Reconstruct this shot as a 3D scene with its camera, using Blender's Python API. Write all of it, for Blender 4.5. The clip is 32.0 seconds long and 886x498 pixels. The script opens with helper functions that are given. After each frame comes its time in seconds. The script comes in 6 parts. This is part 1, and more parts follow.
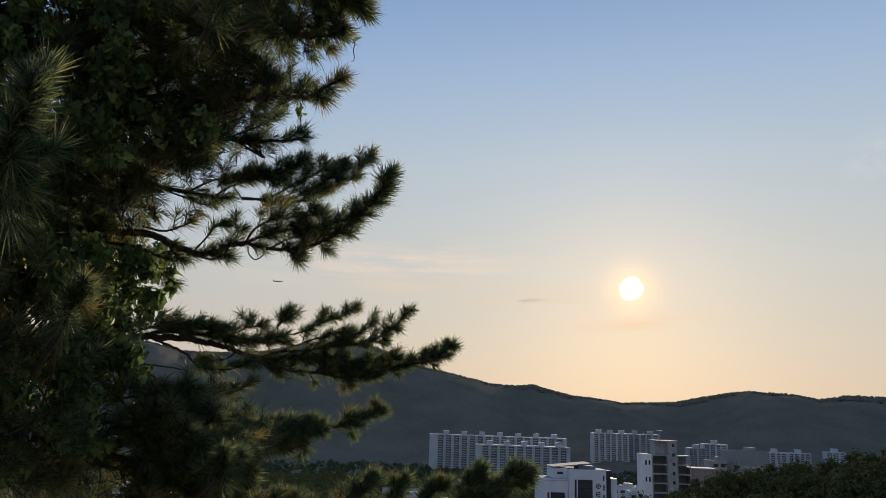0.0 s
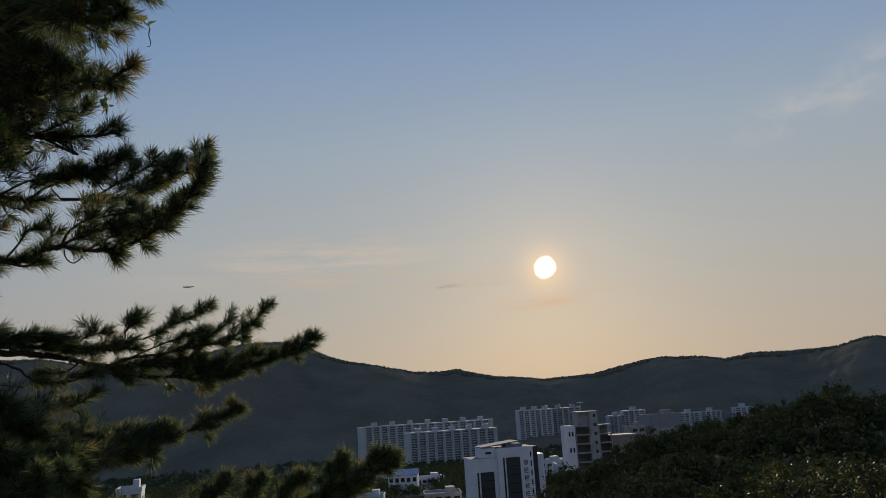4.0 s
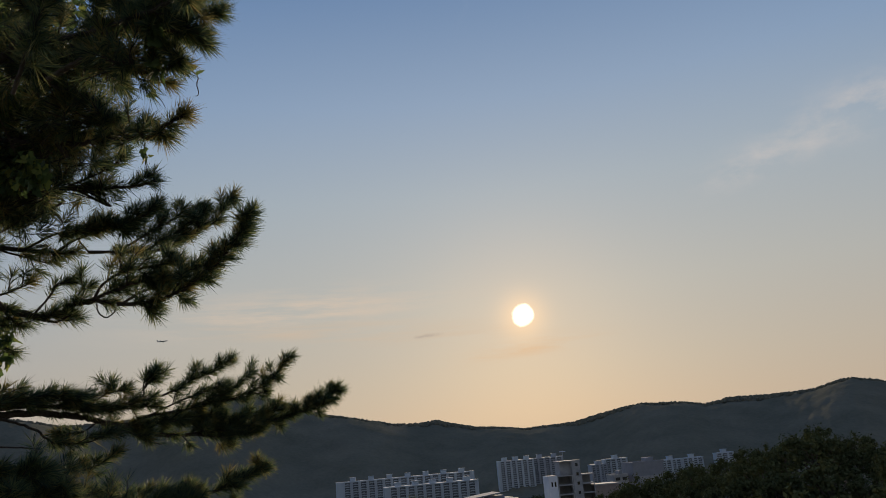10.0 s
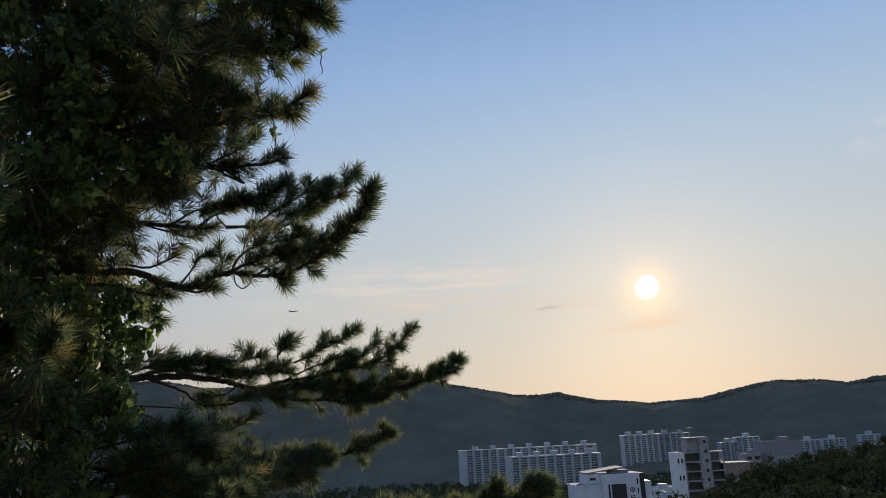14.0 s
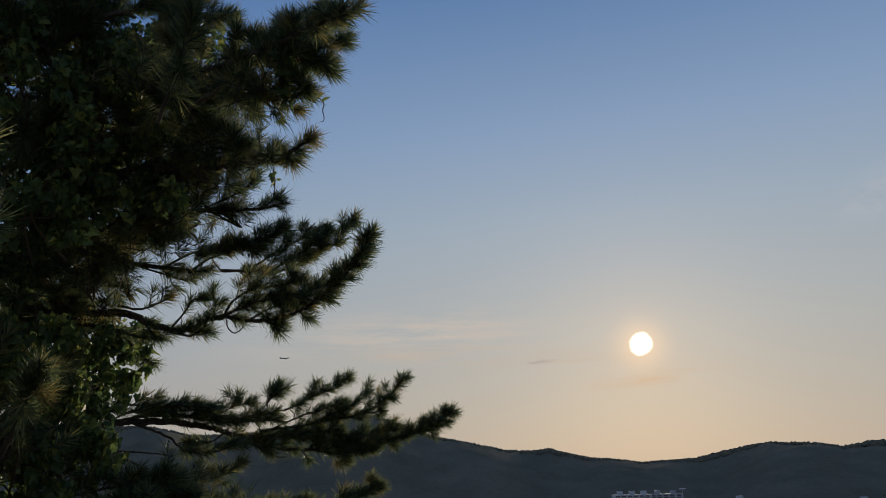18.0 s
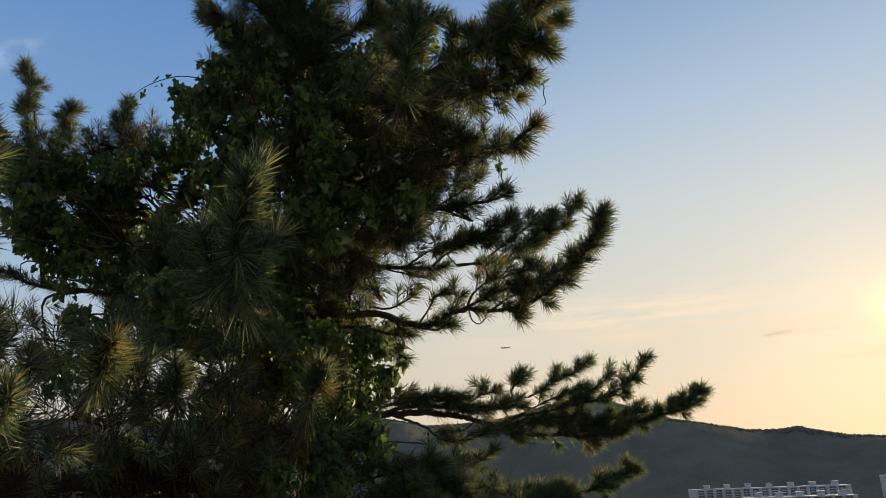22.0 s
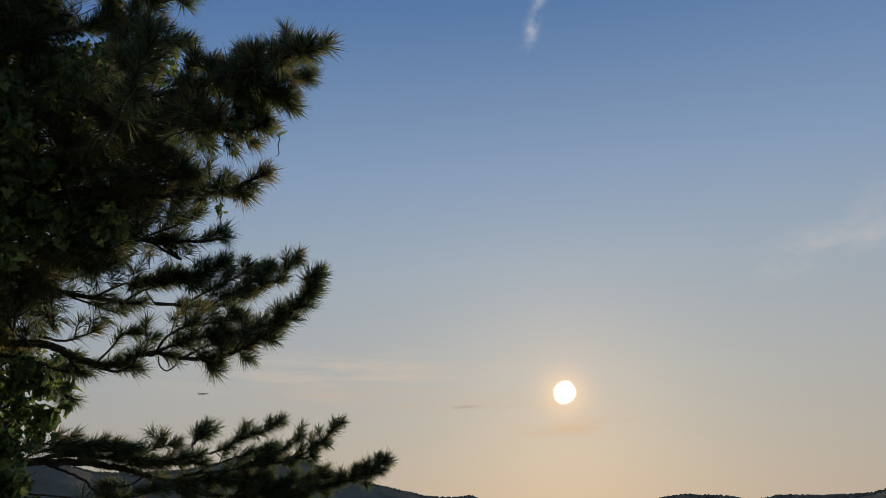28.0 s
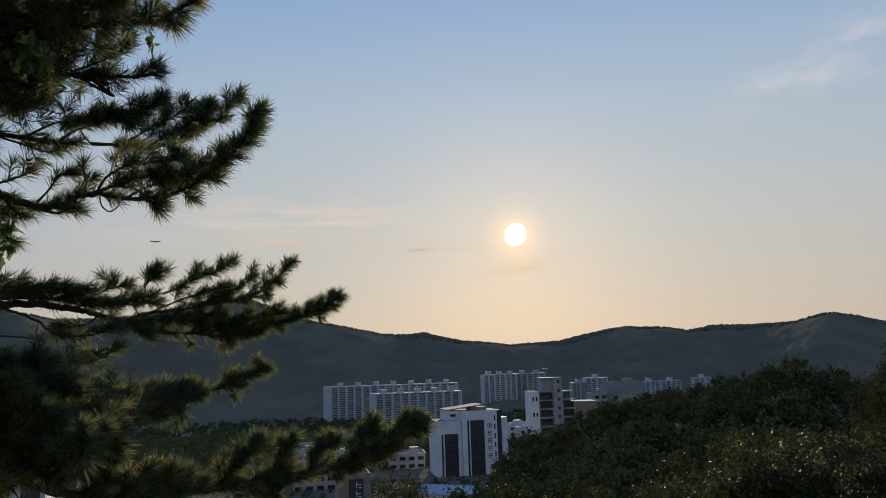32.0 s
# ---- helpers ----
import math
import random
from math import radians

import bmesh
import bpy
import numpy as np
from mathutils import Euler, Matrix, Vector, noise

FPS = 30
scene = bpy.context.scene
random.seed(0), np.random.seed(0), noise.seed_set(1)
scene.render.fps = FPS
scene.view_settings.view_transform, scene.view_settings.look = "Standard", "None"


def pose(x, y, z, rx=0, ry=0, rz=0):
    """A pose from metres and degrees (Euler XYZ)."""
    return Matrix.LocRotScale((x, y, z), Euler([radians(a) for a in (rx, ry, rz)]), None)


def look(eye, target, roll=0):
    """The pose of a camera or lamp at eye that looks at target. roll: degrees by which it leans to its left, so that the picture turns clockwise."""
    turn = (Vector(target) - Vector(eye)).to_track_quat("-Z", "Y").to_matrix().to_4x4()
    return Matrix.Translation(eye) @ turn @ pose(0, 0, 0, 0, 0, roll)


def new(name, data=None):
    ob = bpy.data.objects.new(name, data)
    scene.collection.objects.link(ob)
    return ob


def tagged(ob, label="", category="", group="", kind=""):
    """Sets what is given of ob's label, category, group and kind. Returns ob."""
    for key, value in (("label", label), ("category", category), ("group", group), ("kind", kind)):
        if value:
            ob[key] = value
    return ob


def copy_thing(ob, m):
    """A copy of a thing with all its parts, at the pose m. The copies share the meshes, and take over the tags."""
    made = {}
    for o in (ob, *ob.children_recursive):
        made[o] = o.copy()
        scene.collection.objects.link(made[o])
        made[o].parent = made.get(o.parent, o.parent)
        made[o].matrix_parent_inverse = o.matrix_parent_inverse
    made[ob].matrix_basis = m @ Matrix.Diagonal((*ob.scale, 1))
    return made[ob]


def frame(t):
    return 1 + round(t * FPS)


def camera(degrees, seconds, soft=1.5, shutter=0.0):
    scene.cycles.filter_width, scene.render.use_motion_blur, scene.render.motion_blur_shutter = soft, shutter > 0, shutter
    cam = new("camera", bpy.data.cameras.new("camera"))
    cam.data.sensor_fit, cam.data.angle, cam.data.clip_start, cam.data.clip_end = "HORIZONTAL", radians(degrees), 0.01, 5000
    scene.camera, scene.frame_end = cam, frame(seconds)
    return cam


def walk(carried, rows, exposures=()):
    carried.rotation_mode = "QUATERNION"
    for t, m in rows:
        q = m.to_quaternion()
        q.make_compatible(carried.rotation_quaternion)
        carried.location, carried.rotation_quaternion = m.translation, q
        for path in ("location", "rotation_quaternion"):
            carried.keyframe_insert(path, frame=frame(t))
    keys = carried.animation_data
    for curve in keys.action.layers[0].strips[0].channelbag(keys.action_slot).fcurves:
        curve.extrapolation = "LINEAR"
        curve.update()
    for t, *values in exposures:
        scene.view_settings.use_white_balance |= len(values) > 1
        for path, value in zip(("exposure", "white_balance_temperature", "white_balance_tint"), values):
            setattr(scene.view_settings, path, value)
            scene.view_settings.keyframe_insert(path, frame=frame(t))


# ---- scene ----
cam = camera(62.5, 32.0, 0.6)
ROWS = [
    (0.0, 0.000, 0.000, 1.600, 103.00, -2.00, 0.00),
    (0.5, 0.083, 0.023, 1.615, 105.41, -1.15, -0.36),
    (1.0, 0.169, -0.008, 1.596, 107.73, 0.81, -4.50),
    (1.5, 0.214, -0.013, 1.600, 108.37, 2.56, -8.30),
    (2.0, 0.223, 0.017, 1.598, 106.85, 2.95, -8.92),
    (2.5, 0.207, 0.038, 1.592, 106.87, 3.07, -6.13),
    (4.5, 0.378, 0.035, 1.577, 101.29, 3.87, -5.10),
    (5.0, 0.357, 0.033, 1.596, 105.07, 3.47, 1.93),
    (5.5, 0.320, -0.013, 1.595, 106.72, 4.55, 14.69),
    (6.0, 0.286, -0.018, 1.612, 107.29, 4.65, 24.92),
    (6.5, 0.199, -0.009, 1.622, 107.62, 5.35, 32.93),
    (7.0, 0.145, -0.006, 1.612, 107.10, 6.63, 34.39),
    (7.5, 0.130, 0.015, 1.604, 107.49, 6.98, 31.81),
    (8.0, 0.168, 0.056, 1.601, 107.83, 6.09, 23.02),
    (8.5, 0.164, 0.081, 1.589, 107.78, 4.84, 10.09),
    (9.0, 0.118, 0.110, 1.605, 106.85, 4.26, 0.89),
    (9.5, 0.081, 0.125, 1.602, 105.63, 4.91, -2.23),
    (10.0, 0.085, 0.111, 1.603, 105.86, 4.72, -7.13),
    (10.5, 0.106, 0.079, 1.598, 106.60, 4.35, -12.62),
    (11.0, 0.115, 0.092, 1.604, 107.13, 2.57, -16.09),
    (11.5, 0.100, 0.125, 1.605, 106.41, 1.92, -10.65),
    (12.0, 0.082, 0.129, 1.604, 105.50, 1.91, -3.60),
    (12.5, 0.077, 0.127, 1.602, 104.86, 2.14, 1.74),
    (13.0, 0.088, 0.119, 1.602, 104.69, 2.51, 1.74),
    (13.5, 0.091, 0.113, 1.601, 104.55, 2.77, 1.06),
    (14.0, 0.083, 0.120, 1.604, 104.27, 2.79, 2.06),
    (14.5, 0.070, 0.123, 1.602, 104.24, 2.96, 2.98),
    (15.0, 0.084, 0.115, 1.603, 104.86, 3.24, -0.22),
    (15.5, 0.104, 0.103, 1.603, 106.22, 2.87, -8.17),
    (17.5, 0.098, 0.118, 1.602, 108.95, 0.70, -11.25),
    (18.0, 0.078, 0.131, 1.604, 108.20, 1.35, 1.23),
    (18.5, 0.046, 0.124, 1.599, 107.99, 1.82, 13.06),
    (19.0, 0.028, 0.113, 1.600, 107.45, 1.96, 23.12),
    (19.5, 0.035, 0.109, 1.599, 105.40, 1.81, 27.73),
    (20.0, 0.047, 0.108, 1.586, 103.73, 2.29, 30.74),
    (20.5, 0.027, 0.124, 1.593, 103.64, 3.05, 31.85),
    (21.0, -0.024, 0.134, 1.600, 105.44, 3.44, 28.67),
    (21.5, -0.039, 0.136, 1.607, 106.87, 2.89, 23.65),
    (22.0, -0.027, 0.140, 1.604, 107.69, 2.25, 18.62),
    (22.5, -0.028, 0.136, 1.599, 108.23, 2.25, 13.14),
    (23.0, -0.022, 0.137, 1.601, 108.36, 2.12, 9.21),
    (23.5, -0.018, 0.137, 1.599, 108.47, 2.27, 6.88),
    (24.0, -0.014, 0.143, 1.599, 108.56, 3.21, 5.75),
    (24.5, -0.006, 0.137, 1.601, 108.71, 4.17, 5.03),
    (26.5, -0.001, 0.178, 1.631, 109.91, 1.79, 1.67),
    (27.0, 0.002, 0.170, 1.626, 110.66, 1.39, -3.20),
    (27.5, 0.009, 0.170, 1.630, 111.10, 0.68, -6.21),
    (28.0, 0.003, 0.175, 1.634, 111.37, 0.33, -4.82),
    (28.5, -0.008, 0.175, 1.638, 111.69, 0.41, -2.27),
    (29.0, -0.006, 0.168, 1.635, 111.39, 0.63, -0.98),
    (29.5, -0.006, 0.173, 1.633, 110.22, 0.76, -0.67),
    (30.0, -0.006, 0.175, 1.627, 108.41, 0.85, -0.43),
    (30.5, 0.001, 0.175, 1.621, 105.98, 1.30, -0.68),
    (31.0, 0.011, 0.183, 1.618, 102.83, 1.48, -1.56),
    (31.5, 0.014, 0.189, 1.606, 100.30, 1.68, -3.35),
    (32.0, 0.024, 0.184, 1.605, 99.17, 1.85, -8.23),
]
# how the film's camera opens, closes and shifts its white balance on the way: seconds, stops, kelvin, tint
EXPOSURES = [
    (0.0, 0.05, 6550, 10), (1.0, 0.10, 6650, 10), (2.0, -0.56, 6700, 10), (5.0, -0.27, 6110, 10), (6.0, 0.30, 5970, 10),
    (7.0, 0.62, 7200, 10), (8.0, 0.50, 7530, 10), (9.0, -0.09, 7310, 10), (10.0, -0.33, 6750, 10), (11.0, -0.35, 6150, 10),
    (12.0, -0.36, 6190, 10), (13.0, 0.04, 6160, 10), (14.0, 0.05, 6150, 10), (15.0, 0.00, 6230, 10), (18.0, -0.44, 6230, 10)]
EXPOSURES += [
    (19.0, 0.28, 6190, 10),
    (20.0, 0.62, 7270, 10), (21.0, 0.63, 7490, 10), (22.0, 0.30, 7410, 10), (23.0, 0.15, 7040, 10),
    (24.0, 0.02, 6990, 10), (27.0, -0.12, 6320, 10), (28.0, -0.44, 6360, 10), (29.0, -0.27, 6280, 10), (30.0, -0.25, 6280, 10), (31.0, -0.20, 6320, 10),
    (32.0, -0.10, 6230, 10)]
walk(cam, [(t, pose(x, y, z, rx, ry, rz)) for t, x, y, z, rx, ry, rz in ROWS], EXPOSURES)

# ---- world and sun ----
SUN_AZ, SUN_EL = radians(14.3), radians(10.05)
SUN = Vector((math.sin(SUN_AZ) * math.cos(SUN_EL), math.cos(SUN_AZ) * math.cos(SUN_EL), math.sin(SUN_EL)))
SKY_STRENGTH, NISHITA, SUN_POWER = 1.0, 0.06, 5.0

world = bpy.data.worlds.new("evening_sky")
scene.world = world
world.use_nodes = True
wt = world.node_tree
for n in list(wt.nodes):
    wt.nodes.remove(n)


def wmath(op, a, b=None, c=None, clamp=False):
    n = wt.nodes.new("ShaderNodeMath")
    n.operation, n.use_clamp = op, clamp
    for i, v in enumerate((a, b, c)):
        if v is None:
            continue
        if isinstance(v, (int, float)):
            n.inputs[i].default_value = v
        else:
            wt.links.new(v, n.inputs[i])
    return n.outputs[0]


def wdot(a, vec):
    n = wt.nodes.new("ShaderNodeVectorMath")
    n.operation = "DOT_PRODUCT"
    wt.links.new(a, n.inputs[0])
    n.inputs[1].default_value = vec
    return n.outputs["Value"]


def wmix(fac, a, b, blend="MIX"):
    n = wt.nodes.new("ShaderNodeMix")
    n.data_type, n.blend_type = "RGBA", blend
    for s, v in ((0, fac), (6, a), (7, b)):
        if isinstance(v, (int, float)):
            n.inputs[s].default_value = v
        elif isinstance(v, tuple):
            n.inputs[s].default_value = (*v, 1)
        else:
            wt.links.new(v, n.inputs[s])
    return n.outputs[2]


def wramp(fac, stops):
    n = wt.nodes.new("ShaderNodeValToRGB")
    r = n.color_ramp
    while len(r.elements) < len(stops):
        r.elements.new(1)
    for e, (p, col) in zip(r.elements, stops):
        e.position, e.color = p, (*col, 1)
    wt.links.new(fac, n.inputs[0])
    return n.outputs[0]


coord = wt.nodes.new("ShaderNodeTexCoord").outputs["Generated"]
height = wdot(coord, (0, 0, 1))
toward = wdot(coord, SUN)
# hazy evening air: peach over the hills, pale in the middle, blue above; bluer away from the sun
near_sun = wramp(height, [(0.0, (0.62, 0.51, 0.41)), (0.05, (0.63, 0.53, 0.43)), (0.10, (0.61, 0.55, 0.47)), (0.20, (0.56, 0.57, 0.55)),
                          (0.34, (0.45, 0.54, 0.63)), (0.454, (0.33, 0.46, 0.66)), (0.64, (0.14, 0.27, 0.52)), (0.9, (0.08, 0.18, 0.42))])
far_sun = wramp(height, [(0.0, (0.56, 0.47, 0.37)), (0.10, (0.485, 0.475, 0.47)), (0.25, (0.295, 0.43, 0.61)), (0.45, (0.140, 0.292, 0.57)),
                         (0.60, (0.088, 0.215, 0.51)), (0.9, (0.05, 0.14, 0.42))])
away = wt.nodes.new("ShaderNodeMapRange")
away.interpolation_type = "SMOOTHSTEP"
wt.links.new(toward, away.inputs[0])
for i, v in enumerate((0.97, 0.55, 0.0, 1.0)):
    away.inputs[i + 1].default_value = v
sky = wmix(away.outputs[0], near_sun, far_sun)
# the pale east, opposite the low sun
east = wramp(height, [(0.0, (0.33, 0.34, 0.37)), (0.2, (0.34, 0.37, 0.42)), (0.5, (0.28, 0.34, 0.44)), (0.9, (0.13, 0.20, 0.37))])
behind = wt.nodes.new("ShaderNodeMapRange")
behind.interpolation_type = "SMOOTHSTEP"
wt.links.new(toward, behind.inputs[0])
for i, v in enumerate((0.35, -0.25, 0.0, 1.0)):
    behind.inputs[i + 1].default_value = v
sky = wmix(behind.outputs[0], sky, east)
nishita = wt.nodes.new("ShaderNodeTexSky")
nishita.sky_type, nishita.sun_disc = "NISHITA", False
nishita.sun_elevation, nishita.sun_rotation = SUN_EL, SUN_AZ
nishita.air_density, nishita.dust_density = 1.0, 2.0
scaled = wmix(1.0, nishita.outputs[0], (NISHITA, NISHITA, NISHITA), "MULTIPLY")
sky = wmix(0.06, sky, scaled)


# thin clouds: drifting wisps with a feathered outline
def wisp(col, centre, size, scale, amount, tint):
    m = wt.nodes.new("ShaderNodeMapping")
    wt.links.new(coord, m.inputs[0])
    m.inputs["Scale"].default_value = scale
    n = wt.nodes.new("ShaderNodeTexNoise")
    n.inputs["Scale"].default_value, n.inputs["Detail"].default_value, n.inputs["Roughness"].default_value = 1.0, 6, 0.62
    wt.links.new(m.outputs[0], n.inputs[0])
    c = Vector(centre).normalized()
    right = c.cross(Vector((0, 0, 1))).normalized()
    up = right.cross(c)
    turn = radians(size[2])
    ax, ay = right * math.cos(turn) + up * math.sin(turn), up * math.cos(turn) - right * math.sin(turn)
    u = wmath("DIVIDE", wmath("SUBTRACT", wdot(coord, ax), 0.0), size[0])
    v = wmath("DIVIDE", wmath("SUBTRACT", wdot(coord, ay), 0.0), size[1])
    d = wmath("ADD", wmath("MULTIPLY", u, u), wmath("MULTIPLY", v, v))
    mask = wmath("POWER", 2.718, wmath("MULTIPLY", d, -1.0))
    ahead = wmath("GREATER_THAN", wdot(coord, c), 0.0)
    wispy = wmath("MULTIPLY", wmath("SUBTRACT", n.outputs[0], 0.42), 4.5, clamp=True)
    fac = wmath("MULTIPLY", wmath("MULTIPLY", mask, ahead), wmath("MULTIPLY", wispy, amount), clamp=True)
    return wmix(fac, col, tint)


sky = wisp(sky, (0.1857, 0.7600, 0.620), (0.050, 0.0075, 72), (18, 18, 26), 0.85, (0.62, 0.66, 0.74))
sky = wisp(sky, (0.535, 0.78, 0.325), (0.08, 0.020, 12), (12, 12, 26), 0.65, (0.72, 0.68, 0.67))
sky = wisp(sky, (0.600, 0.71, 0.350), (0.08, 0.028, 12), (13, 12, 26), 0.65, (0.72, 0.68, 0.67))
sky = wisp(sky, (-0.06, 0.977, 0.202), (0.16, 0.024, 3), (7, 7, 60), 0.85, (0.83, 0.68, 0.55))
sky = wisp(sky, (0.02, 0.985, 0.17), (0.2, 0.014, -3), (6, 6, 70), 0.6, (0.78, 0.60, 0.44))
sky = wisp(sky, (0.245, 0.955, 0.130), (0.075, 0.010, 4), (9, 9, 70), 0.55, (0.86, 0.58, 0.36))
sky = wisp(sky, (0.1068, 0.9816, 0.1586), (0.022, 0.0022, 3), (20, 20, 40), 1.0, (0.47, 0.40, 0.36))
sky = wisp(sky, (-0.6866, 0.5388, 0.4881), (0.028, 0.010, 40), (16, 16, 30), 0.6, (0.50, 0.60, 0.78))

# the sun's disc, flared by haze, and the bright air round it
glow = wmath("POWER", wmath("MAXIMUM", toward, 0.0), 160.0)
glow2 = wmath("POWER", wmath("MAXIMUM", toward, 0.0), 2400.0)
sky = wmix(1.0, sky, wmix(glow, (0.0, 0.0, 0.0), (0.07, 0.03, 0.0)), "ADD")
sky = wmix(1.0, sky, wmix(glow2, (0.0, 0.0, 0.0), (0.42, 0.20, 0.03)), "ADD")
disc = wt.nodes.new("ShaderNodeMapRange")
disc.interpolation_type = "SMOOTHSTEP"
haze = wt.nodes.new("ShaderNodeTexNoise")
haze.inputs["Scale"].default_value, haze.inputs["Detail"].default_value = 55.0, 3
wt.links.new(coord, haze.inputs[0])
ragged = wmath("ADD", toward, wmath("MULTIPLY", wmath("SUBTRACT", haze.outputs[0], 0.5), 0.00010))
wt.links.new(ragged, disc.inputs[0])
for i, v in enumerate((math.cos(radians(0.96)), math.cos(radians(0.35)), 0.0, 1.0)):
    disc.inputs[i + 1].default_value = v
sky = wmix(1.0, sky, wmix(disc.outputs[0], (0.0, 0.0, 0.0), (3.4, 3.0, 2.3)), "ADD")
back = wt.nodes.new("ShaderNodeBackground")
back.inputs[1].default_value = SKY_STRENGTH
wt.links.new(sky, back.inputs[0])
wt.links.new(back.outputs[0], wt.nodes.new("ShaderNodeOutputWorld").inputs[0])

lamp = bpy.data.lights.new("sun", "SUN")
lamp.energy, lamp.angle, lamp.color = SUN_POWER, radians(0.6), (1.0, 0.80, 0.55)
sun_lamp = new("sun", lamp)
sun_lamp.matrix_world = look(SUN * 50, (0, 0, 0))


# ---- materials ----
def material(name, colours, rough=0.7, scale=3.0, bump=0.0, metal=0.0, by="noise", translucent=0.0, detail=6, fine=40.0, spec=0.5, relief=0.02):
    """A surface whose colour wanders between the given ones at a broad and a fine scale."""
    m = bpy.data.materials.new(name)
    m.use_nodes = True
    t = m.node_tree
    b = t.nodes["Principled BSDF"]
    b.inputs["Roughness"].default_value, b.inputs["Metallic"].default_value = rough, metal
    b.inputs["Specular IOR Level"].default_value = spec
    co = t.nodes.new("ShaderNodeTexCoord").outputs["Object"]
    n = t.nodes.new("ShaderNodeTexNoise")
    n.inputs["Scale"].default_value, n.inputs["Detail"].default_value = scale, detail
    t.links.new(co, n.inputs[0])
    n2 = t.nodes.new("ShaderNodeTexNoise")
    n2.inputs["Scale"].default_value, n2.inputs["Detail"].default_value = fine, 4
    t.links.new(co, n2.inputs[0])
    mixf = t.nodes.new("ShaderNodeMath")
    mixf.operation = "MULTIPLY_ADD"
    mixf.inputs[1].default_value = 0.35
    t.links.new(n2.outputs[0], mixf.inputs[0])
    sc = t.nodes.new("ShaderNodeMath")
    sc.operation, sc.inputs[1].default_value = "MULTIPLY", 0.65
    if by == "island":
        isl = t.nodes.new("ShaderNodeNewGeometry").outputs["Random Per Island"]
        add = t.nodes.new("ShaderNodeMath")
        add.operation, add.inputs[1].default_value = "MULTIPLY", 1.0
        t.links.new(isl, add.inputs[0])
        fac = add.outputs[0]
    elif by == "object":
        fac = t.nodes.new("ShaderNodeObjectInfo").outputs["Random"]
    else:
        t.links.new(n.outputs[0], sc.inputs[0])
        t.links.new(sc.outputs[0], mixf.inputs[2])
        st = t.nodes.new("ShaderNodeMapRange")
        for i, v in enumerate((0.3, 0.7, 0.0, 1.0)):
            st.inputs[i + 1].default_value = v
        t.links.new(mixf.outputs[0], st.inputs[0])
        fac = st.outputs[0]
    ramp = t.nodes.new("ShaderNodeValToRGB")
    while len(ramp.color_ramp.elements) < len(colours):
        ramp.color_ramp.elements.new(1)
    for i, (e, c) in enumerate(zip(ramp.color_ramp.elements, colours)):
        e.position, e.color = i / max(1, len(colours) - 1), (*c, 1)
    t.links.new(fac, ramp.inputs[0])
    t.links.new(ramp.outputs[0], b.inputs["Base Color"])
    if bump:
        bp = t.nodes.new("ShaderNodeBump")
        bp.inputs["Strength"].default_value, bp.inputs["Distance"].default_value = bump, relief
        t.links.new(n2.outputs[0], bp.inputs["Height"])
        t.links.new(bp.outputs[0], b.inputs["Normal"])
    if translucent:
        tr = t.nodes.new("ShaderNodeBsdfTranslucent")
        t.links.new(ramp.outputs[0], tr.inputs[0])
        mx = t.nodes.new("ShaderNodeMixShader")
        mx.inputs[0].default_value = translucent
        t.links.new(b.outputs[0], mx.inputs[1])
        t.links.new(tr.outputs[0], mx.inputs[2])
        t.links.new(mx.outputs[0], t.nodes["Material Output"].inputs[0])
    return m


M_BARK = material("pine_bark", [(0.020, 0.016, 0.013), (0.050, 0.039, 0.031), (0.090, 0.068, 0.052)], 0.9, 6, 0.9, fine=55)
M_NEEDLE = material("pine_needles", [(0.024, 0.043, 0.030), (0.042, 0.071, 0.043), (0.082, 0.120, 0.061), (0.145, 0.180, 0.074), (0.25, 0.24, 0.100)], 0.5, by="island", translucent=0.6, spec=0.45)
# old needles: tan, pushed to bright yellow-olive to paint in the sunlit clumps
M_OLD_SUNLIT = material("sunlit_old_pine_needles", [(0.14, 0.122, 0.050), (0.21, 0.182, 0.070), (0.31, 0.265, 0.10)], 0.5, by="island", translucent=0.55, spec=0.3)
# dead needles: brown, taken near black so the lower boughs' shade is in the colour
M_DEAD_SHADED = material("shaded_dead_pine_needles", [(0.020, 0.014, 0.011), (0.032, 0.021, 0.016), (0.050, 0.032, 0.022)], 0.7, by="island", translucent=0.2, spec=0.1)
M_VINE = material("vine_leaves", [(0.052, 0.092, 0.040), (0.080, 0.130, 0.050), (0.120, 0.175, 0.056), (0.24, 0.27, 0.066)], 0.5, by="island", translucent=0.55, spec=0.35)
M_STEM = material("vine_stem", [(0.05, 0.035, 0.025), (0.09, 0.065, 0.04)], 0.85, 8, 0.3)
M_LEAF = material("tree_leaves", [(0.053, 0.064, 0.031), (0.075, 0.088, 0.041), (0.103, 0.110, 0.052)], 0.9, by="island", translucent=0.08, spec=0.0)
M_LEAF2 = material("shrub_leaves", [(0.015, 0.023, 0.010), (0.023, 0.032, 0.013), (0.036, 0.045, 0.016), (0.110, 0.112, 0.034)], 0.55, by="island", translucent=0.4, spec=0.15)
M_TRUNK = material("tree_bark", [(0.05, 0.04, 0.03), (0.11, 0.085, 0.06)], 0.9, 2, 0.4)
# ground and far woods: paler than near foliage, with distance haze put into the colour
M_GROUND_HAZED = material("wooded_ground_hazed", [(0.120, 0.118, 0.086), (0.160, 0.151, 0.111), (0.206, 0.185, 0.136)], 1.0, 0.012, 0.5, fine=0.16, spec=0.0, relief=2.2)
M_FOREST_HAZED = material("far_forest_hazed", [(0.114, 0.112, 0.083), (0.138, 0.132, 0.098), (0.165, 0.155, 0.113)], 1.0, by="island", spec=0.0)
